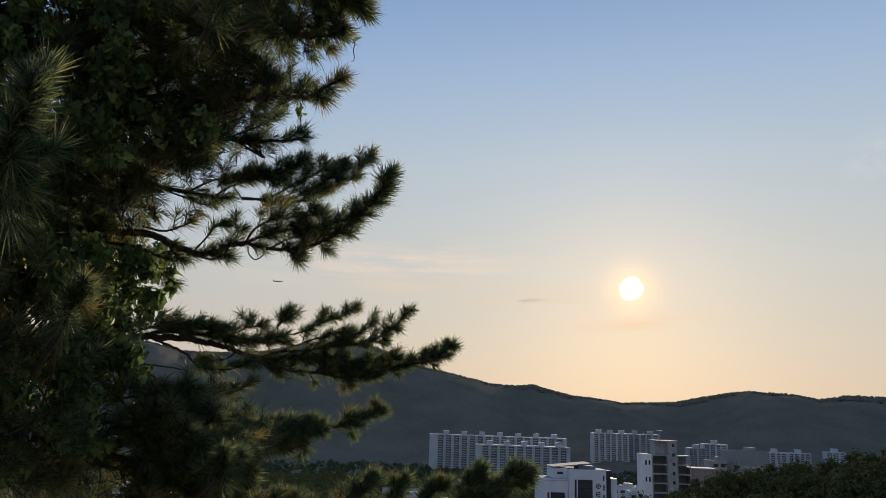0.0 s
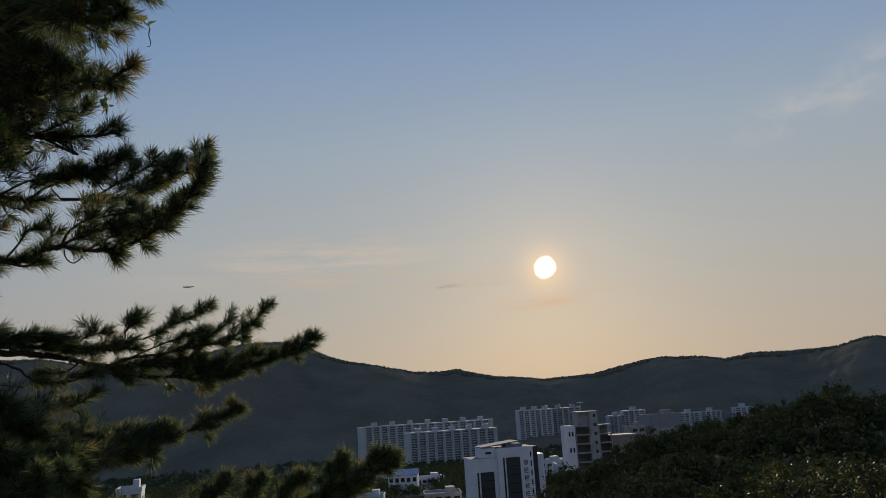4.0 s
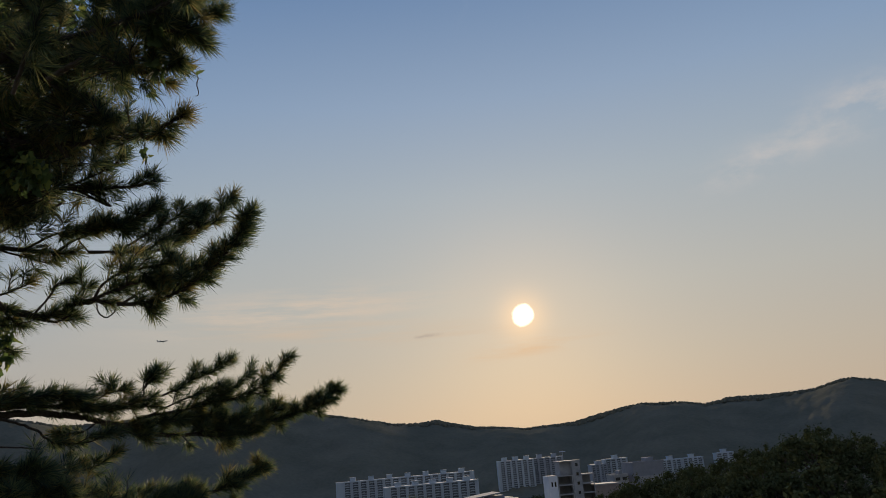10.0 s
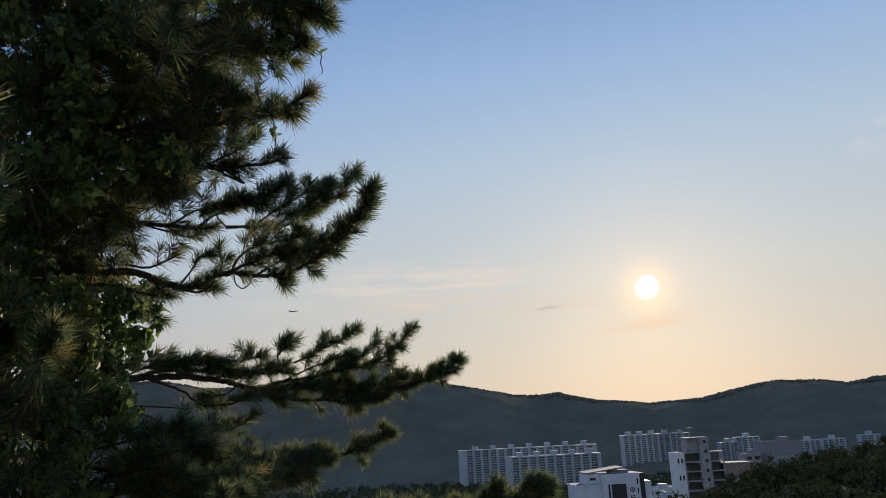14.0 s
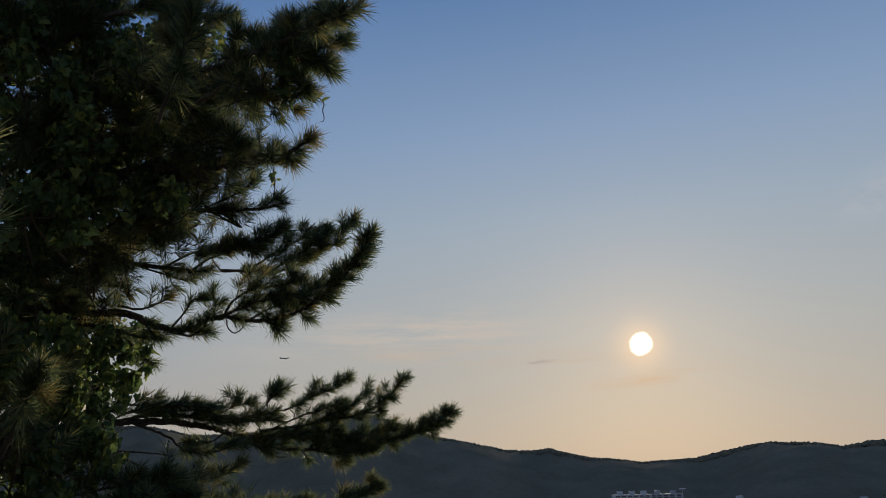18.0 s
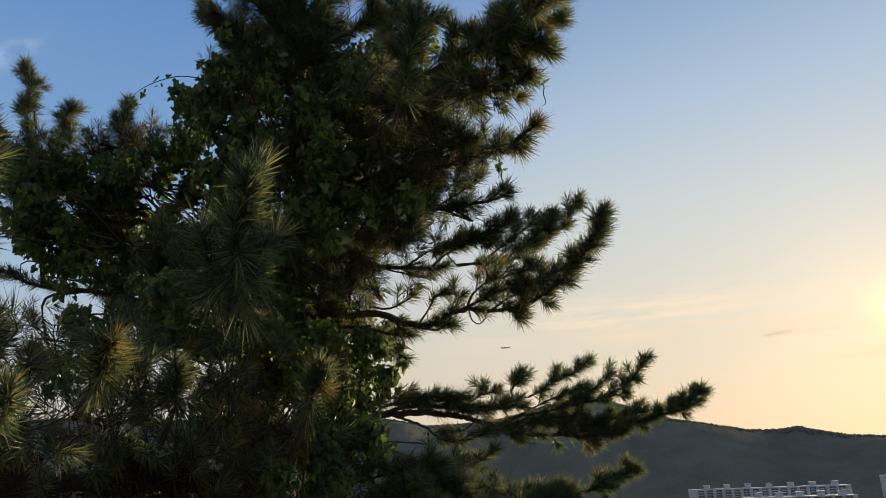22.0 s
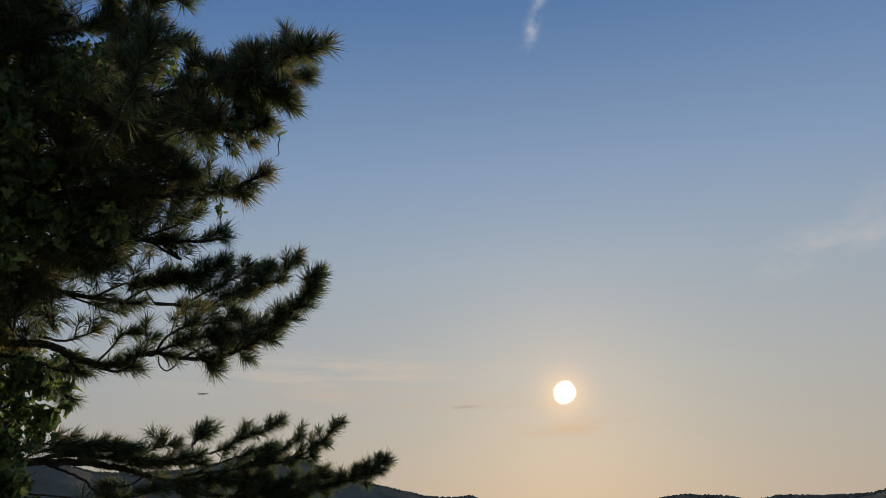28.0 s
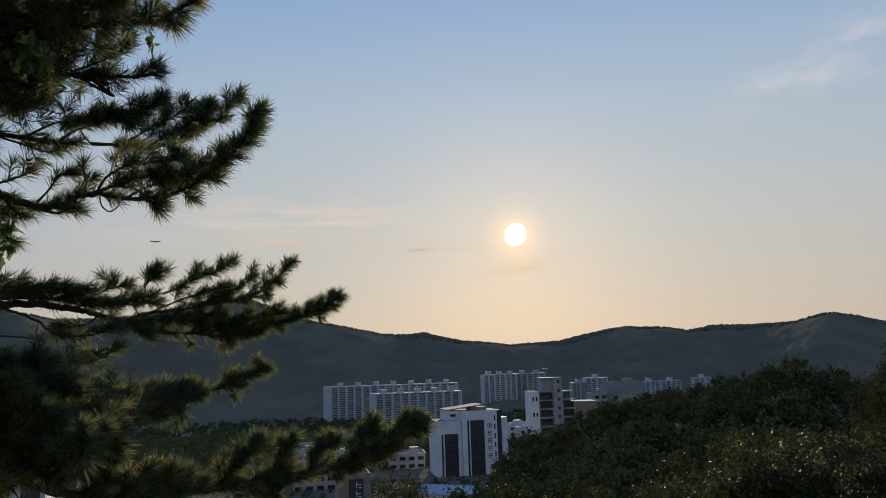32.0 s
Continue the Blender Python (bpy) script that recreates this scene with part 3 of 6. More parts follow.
# ---- buildings of the valley ----
def apartment(m, width, floors, bays, cores, mat, label, floor_h=2.8, depth=12.0, group="apartment blocks"):
    """A slab block: end walls, piers between the bays, a balcony and a window to every flat, stair heads on the roof."""
    t = thing("apartment_block", m, label, "apartment building", group)
    tall = floors * floor_h
    part("wall", box_data("wall", (0, 1.2, -8), (width, depth, tall), mat), t)
    part("roof_parapet", box_data("roof_parapet", (-0.2, 0.2, tall), (width + 0.2, depth + 0.2, tall + 1.3), mat), t)
    end = width * 0.055
    pier = box_data("pier", (-0.95, 0, -8), (0.95, 1.2, tall), mat)
    part("end_wall", box_data("end_wall", (0, 0, -8), (end, 1.2, tall), mat), t)
    part("end_wall", box_data("end_wall", (width - end * 0.4, 0, -8), (width, 1.2, tall), mat), t)
    bw = (width - end * 1.4) / bays
    for i in range(1, bays):
        part("pier", pier, t, at=Matrix.Translation((end + bw * i, 0, 0)) @ Matrix.Diagonal((1.5 if i % 2 == 0 else 0.6, 1 if i % 2 == 0 else 0.7, 1, 1)))
    balcony = boxes_data("balcony", [((-bw * 0.24, 0.12, 0), (bw * 0.10, 1.2, 0.18)), ((-bw * 0.24, 0.10, 0.1), (bw * 0.10, 0.24, 1.05))], mat)
    window = box_data("window", (-bw * 0.34, 1.0, 0.5), (bw * 0.30, 1.25, 2.62), M_FLATGLASS)
    for i in range(bays):
        for j in range(floors):
            w = Matrix.Translation((end + bw * (i + 0.5), 0, j * floor_h))
            part("window", window, t, at=w)
            part("balcony", balcony, t, at=w)
    for i in range(cores):
        x = end + (width - end * 1.4) * (i + 0.5) / cores
        h = part("stair_head", box_data("stair_head", (x - 3.4, 3, tall + 0.9), (x + 3.4, depth - 2, tall + 5.2), mat, 0.2), t)
        part("cap", box_data("cap", (x - 3.8, 2.6, tall + 5.2), (x + 3.8, depth - 1.6, tall + 5.7), mat), h)
    return t


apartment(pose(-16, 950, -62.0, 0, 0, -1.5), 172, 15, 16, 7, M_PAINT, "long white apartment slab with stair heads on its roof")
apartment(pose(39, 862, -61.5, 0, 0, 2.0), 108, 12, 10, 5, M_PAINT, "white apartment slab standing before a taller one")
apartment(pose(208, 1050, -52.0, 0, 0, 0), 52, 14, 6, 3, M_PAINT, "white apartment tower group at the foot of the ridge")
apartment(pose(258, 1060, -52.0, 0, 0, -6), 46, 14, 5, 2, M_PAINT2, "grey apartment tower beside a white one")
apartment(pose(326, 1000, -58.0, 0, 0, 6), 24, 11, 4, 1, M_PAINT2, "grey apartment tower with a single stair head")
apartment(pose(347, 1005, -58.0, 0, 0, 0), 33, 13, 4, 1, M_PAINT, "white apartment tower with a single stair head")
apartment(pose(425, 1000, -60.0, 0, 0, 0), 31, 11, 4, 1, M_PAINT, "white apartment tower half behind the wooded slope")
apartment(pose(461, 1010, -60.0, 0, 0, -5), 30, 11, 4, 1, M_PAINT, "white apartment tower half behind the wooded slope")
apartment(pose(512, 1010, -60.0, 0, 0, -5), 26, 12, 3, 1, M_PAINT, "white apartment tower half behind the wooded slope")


def office(m):
    t = thing("office_building", m, "white office building with two tall dark window panels and a sign", "office building")
    part("wall", box_data("wall", (0, 0, -16), (10.2, 16, 22), M_WHITE, 0.15), t, "lower white wing")
    part("wall", box_data("wall", (10.2, -1.2, -16), (25.0, 16, 26.4), M_WHITE, 0.15), t, "white main wing")
    part("parapet", box_data("parapet", (-0.15, -0.15, 22), (10.2, 16, 22.7), M_WHITE), t)
    part("penthouse", box_data("penthouse", (4.6, 2.0, 22.7), (10.2, 14, 26.6), M_WHITE, 0.1), t)
    part("penthouse_window", box_data("penthouse_window", (6.0, 1.9, 24.2), (8.4, 2.1, 25.2), M_GLASS), t)
    part("sloping_roof", mesh_of("sloping_roof", [(4.4, 1.6, 26.7), (20, 1.6, 28.4), (20, 14, 28.4), (4.4, 14, 26.7), (4.4, 1.6, 27.1), (20, 1.6, 28.8), (20, 14, 28.8), (4.4, 14, 27.1)],
         [(0, 3, 2, 1), (4, 5, 6, 7), (0, 1, 5, 4), (1, 2, 6, 5), (2, 3, 7, 6), (3, 0, 4, 7)], M_GREYROOF), t)
    part("roof_deck", box_data("roof_deck", (0.1, 0.1, 22.7), (10.1, 15.9, 22.76), M_GREYROOF), t, "grey roof deck")
    part("roof_deck", box_data("roof_deck", (10.3, -1.1, 26.4), (24.9, 15.9, 26.46), M_GREYROOF), t, "grey roof deck")
    part("roof_plant", box_data("roof_plant", (15, 3, 26.46), (22, 10, 27.6), M_GREYROOF, 0.1), t)
    part("side_wall", box_data("side_wall", (25.0, -0.6, -16), (27.0, 16, 26.2), M_BROWN), t, "dark clad side")
    part("side_wall", box_data("side_wall", (27.0, 0.4, -16), (29.9, 16, 23.2), M_WHITE, 0.1), t, "white rear wing")
    for x0, x1, top, y in ((3.0, 8.6, 17.5, 0), (13.6, 19.4, 22.6, -1.2)):
        p = part("window_panel", box_data("window_panel", (x0, y - 0.12, -14), (x1, y + 0.3, top), M_BROWN), t, "tall dark window panel")
        for i in range(10):
            part("mullion", box_data("mullion", (x0, y - 0.2, top - 3.4 * (i + 1)), (x1, y - 0.12, top - 3.4 * (i + 1) + 0.25), M_GLASS), p)
        part("window_strip", box_data("window_strip", (x0 - 1.3, y - 0.12, -14), (x0 - 0.6, y + 0.3, top), M_BROWN), t, "narrow dark window strip")
    for i in range(7):
        part("slit_window", box_data("slit_window", (23.7, -1.32, 22.3 - i * 3.6), (24.2, -1.1, 24.4 - i * 3.6), M_GLASS), t)
    ring = bmesh.new()
    for r0, zc in ((1.0, 20.3), (0.42, 20.3)):
        a = [ring.verts.new((21.7 + r0 * math.cos(k), -1.34, zc + r0 * math.sin(k))) for k in np.arange(16) * math.pi / 8]
        b = [ring.verts.new((21.7 + (r0 - 0.3) * math.cos(k), -1.34, zc + (r0 - 0.3) * math.sin(k))) for k in np.arange(16) * math.pi / 8]
        for k in range(16):
            ring.faces.new((a[k], a[(k + 1) % 16], b[(k + 1) % 16], b[k]))
    emblem = bpy.data.meshes.new("emblem")
    ring.to_mesh(emblem)
    ring.free()
    emblem.materials.append(M_SIGN)
    part("sign_emblem", emblem, t, "dark round emblem")
    for i in range(4):
        z = 17.3 - i * 3.0
        part("sign_mark", boxes_data("sign_mark", [((20.9, -1.36, z - 0.2), (22.5, -1.24, z + 0.15)), ((20.9, -1.36, z - 0.9), (21.2, -1.24, z + 0.9)),
             ((21.6, -1.36, z + 0.5), (22.5, -1.24, z + 0.9)), ((21.4, -1.36, z - 1.05), (22.5, -1.24, z - 0.75))], M_SIGN), t, "dark block sign mark")
    return t


office(pose(40.2, 300, -42.9, 0, 0, 5))


def frame_block(m):
    t = thing("concrete_frame_building", m, "unfinished concrete frame building with open bays", "building")
    part("end_tower", box_data("end_tower", (0, 0, -22), (4.6, 10, 0), M_WHITE, 0.1), t, "pale end tower")
    part("tower_roof", box_data("tower_roof", (0.1, 0.1, 0.0), (4.5, 9.9, 0.06), M_GREYROOF), t, "grey roof deck")
    for z in (-4.5, -11.5):
        for x in (1.2, 2.9):
            part("window", box_data("window", (x, -0.1, z), (x + 0.8, 0.2, z + 2.0), M_GLASS), t)
    part("stair_tower", box_data("stair_tower", (12.6, -0.8, -22), (16.8, 10, 5.6), M_CONC, 0.1), t)
    for z in (3.4, -0.6, -4.5, -8.4, -12.2):
        part("window", box_data("window", (14.4, -0.95, z), (15.6, -0.7, z + 1.3), M_GLASS), t)
    part("roof_deck", box_data("roof_deck", (6.5, -1.0, 5.6), (17.2, 10.4, 6.0), M_CONC), t)
    part("roof_room", box_data("roof_room", (7.0, 2, 0), (12.6, 10, 5.6), M_CONC), t)
    part("rear_wall", box_data("rear_wall", (4.6, 5, -22), (23.4, 10, -0.4), M_SHADE), t, "shaded wall behind open bays")
    for i in range(6):
        part("floor_slab", box_data("floor_slab", (4.6, -0.4, -0.6 - 3.9 * i), (23.8, 5, -0.1 - 3.9 * i), M_CONC), t)
    for x in (4.8, 12.3, 17.1, 23.4):
        part("column", box_data("column", (x - 0.25, -0.3, -22), (x + 0.25, 0.3, -0.4), M_CONC), t)
    mast = part("mast", box_data("mast", (10.2, 5, 6.2), (10.5, 5.3, 10.4), M_CONC), t)
    part("crossbar", box_data("crossbar", (8.8, 4.9, 9.9), (12.0, 5.4, 10.2), M_WHITE), mast)
    part("low_wing", box_data("low_wing", (23.8, 0, -22), (36, 10, -5.6), M_BRICK), t, "low brick-red wing")
    part("wing_roof", box_data("wing_roof", (23.6, -0.3, -5.6), (36.2, 10.3, -5.1), M_CONC), t)
    return t


frame_block(pose(87.4, 330, -10.8) @ Matrix.Diagonal((0.88, 1, 1, 1)))


def gabled_hall(m, w, d, h, rise, roof, wall, label, windows=5):
    t = thing("low_building", m, label, "building", "low buildings of the valley")
    part("wall", box_data("wall", (0, 0, -7), (w, d, h), wall, 0.05), t)
    part("roof", mesh_of("roof", [(-.5, -.5, h), (w + .5, -.5, h), (w + .5, d + .5, h), (-.5, d + .5, h), (-.5, d / 2, h + rise), (w + .5, d / 2, h + rise),
         (-.5, -.5, h + .3), (w + .5, -.5, h + .3), (w + .5, d + .5, h + .3), (-.5, d + .5, h + .3), (-.5, d / 2, h + rise + .3), (w + .5, d / 2, h + rise + .3)],
         [(0, 1, 5, 4), (3, 4, 5, 2), (6, 10, 11, 7), (9, 8, 11, 10), (0, 6, 7, 1), (2, 8, 9, 3), (0, 4, 10, 6), (4, 3, 9, 10), (1, 7, 11, 5), (5, 11, 8, 2)], roof), t)
    for i in range(windows):
        x = w * (i + 0.5) / windows
        p = part("window", box_data("window", (x - w / windows * 0.3, -0.08, h * 0.35), (x + w / windows * 0.3, 0.2, h * 0.75), M_GLASS), t)
        part("window_sill", box_data("window_sill", (x - w / windows * 0.33, -0.2, h * 0.31), (x + w / windows * 0.33, 0.1, h * 0.35), wall), p)
    return t


def flat_block(m, w, d, floors, wall, label, windows=4, fh=3.2):
    t = thing("low_building", m, label, "building", "low buildings of the valley")
    h = floors * fh
    part("wall", box_data("wall", (0, 0, -8), (w, d, h), wall, 0.05), t)
    part("parapet", boxes_data("parapet", [((-.15, -.15, h), (w + .15, .2, h + .9)), ((-.15, d - .2, h), (w + .15, d + .15, h + .9)),
         ((-.15, .2, h), (.2, d - .2, h + .9)), ((w - .2, .2, h), (w + .15, d - .2, h + .9))], wall), t)
    part("roof_deck", box_data("roof_deck", (.2, .2, h), (w - .2, d - .2, h + .06), M_GREYROOF), t, "grey roof deck")
    part("roof_room", box_data("roof_room", (w * .6, d * .4, h + .06), (w * .85, d * .8, h + 2.6), wall, 0.05), t)
    for i in range(windows):
        for j in range(floors):
            x = w * (i + .5) / windows
            part("window", box_data("window", (x - w / windows * .32, -.1, j * fh + 1.0), (x + w / windows * .32, .2, j * fh + 2.5), M_GLASS), t)
    return t


gabled_hall(pose(9, 420, -40.0, 0, 0, -8), 16, 12, 5.5, 2.6, M_BLUE, M_WHITE, "white hall with a blue metal roof")
hall = flat_block(pose(146, 380, -20.0, 0, 0, 0), 17, 16, 3, M_GREYROOF, "grey-blue hall with a flat roof by the slope", 0)
part("band", box_data("band", (3.0, -0.3, 1.2), (18.5, 0.1, 3.4), M_CONC), hall, "pale wall band")
flat_block(pose(136, 382, -22.0), 7.5, 12, 2, M_CONC, "small concrete block beside a grey hall", 2)
flat_block(pose(26, 450, -46.5, 0, 0, 6), 17, 12, 2, M_WHITE, "low white building among valley houses", 5)
flat_block(pose(22.5, 330, -42.5, 0, 0, -2), 16, 14, 2, M_CONC, "low grey building with a pale roof edge", 4)
flat_block(pose(-22, 330, -43.0, 0, 0, 8), 16, 12, 3, M_PAINT2, "grey house among the valley buildings", 4)
flat_block(pose(-9, 345, -43.0, 0, 0, -5), 14, 12, 2, M_PAINT, "pale house among the valley buildings", 4)
gabled_hall(pose(-30, 400, -44.0, 0, 0, 4), 22, 14, 6, 2.0, M_GREYROOF, M_PAINT2, "long grey hall in the valley")
flat_block(pose(94, 420, -46.0, 0, 0, 4), 16, 14, 4, M_PAINT, "white house block behind an office building", 4)
flat_block(pose(72, 400, -46.0, 0, 0, -6), 14, 12, 3, M_PAINT2, "grey house block behind an office building", 3)
flat_block(pose(108, 450, -48.0, 0, 0, 0), 18, 14, 4, M_PAINT, "pale house block in the valley", 4)
flat_block(pose(82, 520, -52.0, 0, 0, 8), 20, 14, 5, M_PAINT, "pale house block in the valley", 4)
flat_block(pose(98, 395, -46.0, 0, 0, -4), 13, 12, 4, M_PAINT, "pale house block behind an office building", 4)
flat_block(pose(84, 440, -48.0, 0, 0, 5), 15, 12, 5, M_WHITE, "white house block in the valley", 4)
flat_block(pose(70, 470, -50.0, 0, 0, -3), 15, 12, 5, M_PAINT2, "grey house block in the valley", 4)
flat_block(pose(0, 480, -50.0, 0, 0, 3), 18, 12, 3, M_PAINT2, "grey house in the valley", 5)
flat_block(pose(-16, 285, -43.0, 0, 0, 3), 20, 12, 2, M_CONC, "low grey house in the valley", 5)
flat_block(pose(-64, 200, -24.5, 0, 0, 10), 6, 8, 3, M_PAINT, "narrow white house on the lower slope", 2)
flat_block(pose(-25.5, 60, -14.5, 0, 0, 12), 4.0, 5, 3, M_PAINT, "white house with dark windows below the pine", 2, 3.0)
gabled_hall(pose(20.8, 199.6, -37.8, 0, 0, -32.8), 22.8, 10, 6.5, 1.6, M_BLUE, M_WHITE, "white hall with a pale blue metal roof", 4)
sign_block = flat_block(pose(0.2, 182, -36.6, 0, 0, 4), 7.6, 9, 4, M_BRICK, "brown office block with a dark upright sign", 0)
board = part("sign_board", box_data("sign_board", (2.6, -0.5, 1.0), (6.0, -0.05, 12.4), M_SIGN), sign_block, "dark upright sign board")
for i in range(5):
    z = 11.2 - i * 2.1
    part("sign_mark", boxes_data("sign_mark", [((4.3, -0.56, z - 0.1), (5.5, -0.48, z + 0.1)), ((4.3, -0.56, z - 0.7), (4.5, -0.48, z + 0.6)), ((4.8, -0.56, z - 0.8), (5.6, -0.48, z - 0.6))], M_WHITE), board, "pale block sign mark")


# ---- aircraft ----
def airliner(m):
    t = thing("airliner", m, "grey airliner high over the ridge", "aircraft")
    line = np.array([(x, 0, 0.25 * max(0, abs(x) - 14) / 6) for x in np.linspace(-20, 20, 15)])
    part("fuselage", mesh_np("fuselage", *tube(line, [0.2, 1.2, 1.7, 1.9] + [2.0] * 7 + [1.9, 1.6, 1.1, 0.3], 10), M_PLANE, True), t)
    for s in (-1, 1):
        part("wing", mesh_of("wing", [(-4, s * 1.5, -.6), (4, s * 1.5, -.6), (6.5, s * 17, .6), (4.5, s * 17, .6), (-4, s * 1.5, -.2), (4, s * 1.5, -.2), (6.5, s * 17, .75), (4.5, s * 17, .75)],
             [(0, 1, 2, 3), (4, 7, 6, 5), (0, 4, 5, 1), (1, 5, 6, 2), (2, 6, 7, 3), (3, 7, 4, 0)], M_PLANE), t)
        part("engine", mesh_np("engine", *tube([(-3, s * 6, -1.8), (-1, s * 6, -1.8), (1, s * 6, -1.8)], [0.9, 1.1, 0.7], 8), M_PLANE, True), t)
    part("tail_fin", mesh_of("tail_fin", [(14, -.2, 1.5), (19, -.2, 1.5), (20.5, -.1, 7), (18.5, -.1, 7), (14, .2, 1.5), (19, .2, 1.5), (20.5, .1, 7), (18.5, .1, 7)],
         [(0, 3, 2, 1), (4, 5, 6, 7), (0, 1, 5, 4), (1, 2, 6, 5), (2, 3, 7, 6), (3, 0, 4, 7)], M_PLANE), t)
    return t


ridge_hut = flat_block(pose(587, 1530, 58.5, 0, 0, -20), 8, 7, 1, M_WHITE, "small white hut on the wooded ridge", 2)
airliner(pose(-660, 2800, 496, 0, 3, 180))


# ---- pines close to the viewpoint ----
pine_rng = np.random.default_rng(77)
NEEDLE, WIDE, DENSE = 0.074, 0.0016, 1.0


def needle_mesh(shoots, mat=None):
    """Needles round many shoots: rows of base, direction, length, count. Each needle is a slim kite, widest below its middle."""
    vs = []
    g = pine_rng
    for base, d, length, n, long in shoots:
        u = np.cross(d, g.normal(size=3))
        u /= np.linalg.norm(u) + 1e-9
        w = np.cross(d, u)
        s = g.random(n) ** 0.75
        ang = g.uniform(0, 2 * np.pi, n)
        spread_ = np.radians(g.uniform(10, 46, n) + 34 * (1 - s))
        out = np.cos(ang)[:, None] * u + np.sin(ang)[:, None] * w
        nd = np.cos(spread_)[:, None] * d + np.sin(spread_)[:, None] * out
        nd[:, 2] -= 0.12 * (1 - s)
        nd /= np.linalg.norm(nd, axis=1)[:, None]
        ln = long * g.uniform(0.7, 1.15, n)
        p = base + s[:, None] * length * d
        side = np.cross(nd, g.normal(size=(n, 3)))
        side /= np.linalg.norm(side, axis=1)[:, None] + 1e-9
        mid = p + nd * (ln * 0.3)[:, None]
        tip = p + nd * ln[:, None] - np.array([0, 0, 0.003])
        vs.append(np.stack([p, mid + side * WIDE, tip, mid - side * WIDE], 1))
    v = np.concatenate(vs)
    f = np.arange(len(v) * 4).reshape(-1, 4)
    return mesh_np("needles", v.reshape(-1, 3), f, mat or M_NEEDLE)


def needles_on(shoots, owner, old):
    """Green needles, and on a random share of shoots last year's tan ones, coloured as if sunlit."""
    sunny_old, green = [], []
    for s in shoots:
        (sunny_old if pine_rng.random() < old else green).append(s)
    if green:
        part("needles", needle_mesh(green), owner, kind="stuff")
    if sunny_old:
        part("old_needles", needle_mesh(sunny_old, M_OLD_SUNLIT), owner, "tan old needles with a sunlit yellow-olive put into their colour", kind="stuff")


def limb(tree, r0, per_metre, shoot, start, pts, lift=1.0, wide=1.0):
    """A limb of a pine: bark along pts, short twigs on it that turn upwards, a brush of needles on each."""
    g = pine_rng
    line = spline(pts, 6 * len(pts))
    run = np.concatenate([[0], np.cumsum(np.linalg.norm(np.diff(line, axis=0), axis=1))])
    total = run[-1]
    line = line + g.normal(0, 0.004, line.shape) * (run / total)[:, None]
    pieces = [tube(line, np.linspace(r0, 0.0045, len(line)), 7, 0.12, g)]
    shoots = []
    tufts = max(2, int(per_metre * DENSE * total * (1 - start) / 3.2))
    for i in range(tufts):
        f = start + (1 - start) * min(0.985, (i + g.uniform(0.1, 0.9)) / tufts)
        k = min(len(line) - 2, int(np.searchsorted(run, f * total)))
        p, d = line[k], unit(line[k + 1] - line[k])
        side = unit(np.cross(d, g.normal(size=3)) + np.array([0, 0, 0.35 * lift]))
        reach = g.uniform(0.005, 0.085) * (1.15 - 0.95 * f) * wide
        q = p + side * reach + d * reach * 0.9
        sd = unit(d * 0.75 + side * 0.6 + np.array([0, 0, g.uniform(-0.1, 0.8) * lift]))
        full = g.uniform(0.55, 1.35) * (1.1 - 0.35 * f)
        pieces.append(tube(np.array([p, q, q + sd * shoot * 0.45]), [0.004, 0.0032, 0.002], 4))
        shoots.append((q, sd, shoot * 0.45 * min(1.0, full), int(105 * full), NEEDLE * (1.06 - 0.18 * f)))
        for j in range(g.integers(1, 4)):
            e = q + g.normal(0, 0.011, 3)
            sj = unit(sd + g.normal(0, 0.38, 3))
            shoots.append((e, sj, shoot * g.uniform(0.15, 0.4), int(48 * full), NEEDLE * g.uniform(0.75, 1.0)))
    for i in range(int(34 * total * (1 - start))):
        k = g.integers(int(len(line) * start), len(line) - 1)
        d = unit(line[k + 1] - line[k])
        shoots.append((line[k], unit(d + g.normal(0, 0.25, 3) + np.array([0, 0, 0.3 * lift])), 0.05, 34, NEEDLE * 0.8))
    d = unit(unit(line[-1] - line[-3]) + np.array([0, 0, 0.25 * lift]))
    shoots.append((line[-1] - d * 0.075, d, shoot * 0.6, 120, NEEDLE * 0.9))
    lm = part("limb", mesh_np("limb", *joined(pieces), M_BARK, True), tree)
    needles_on(shoots, lm, 0.14)
    return lm


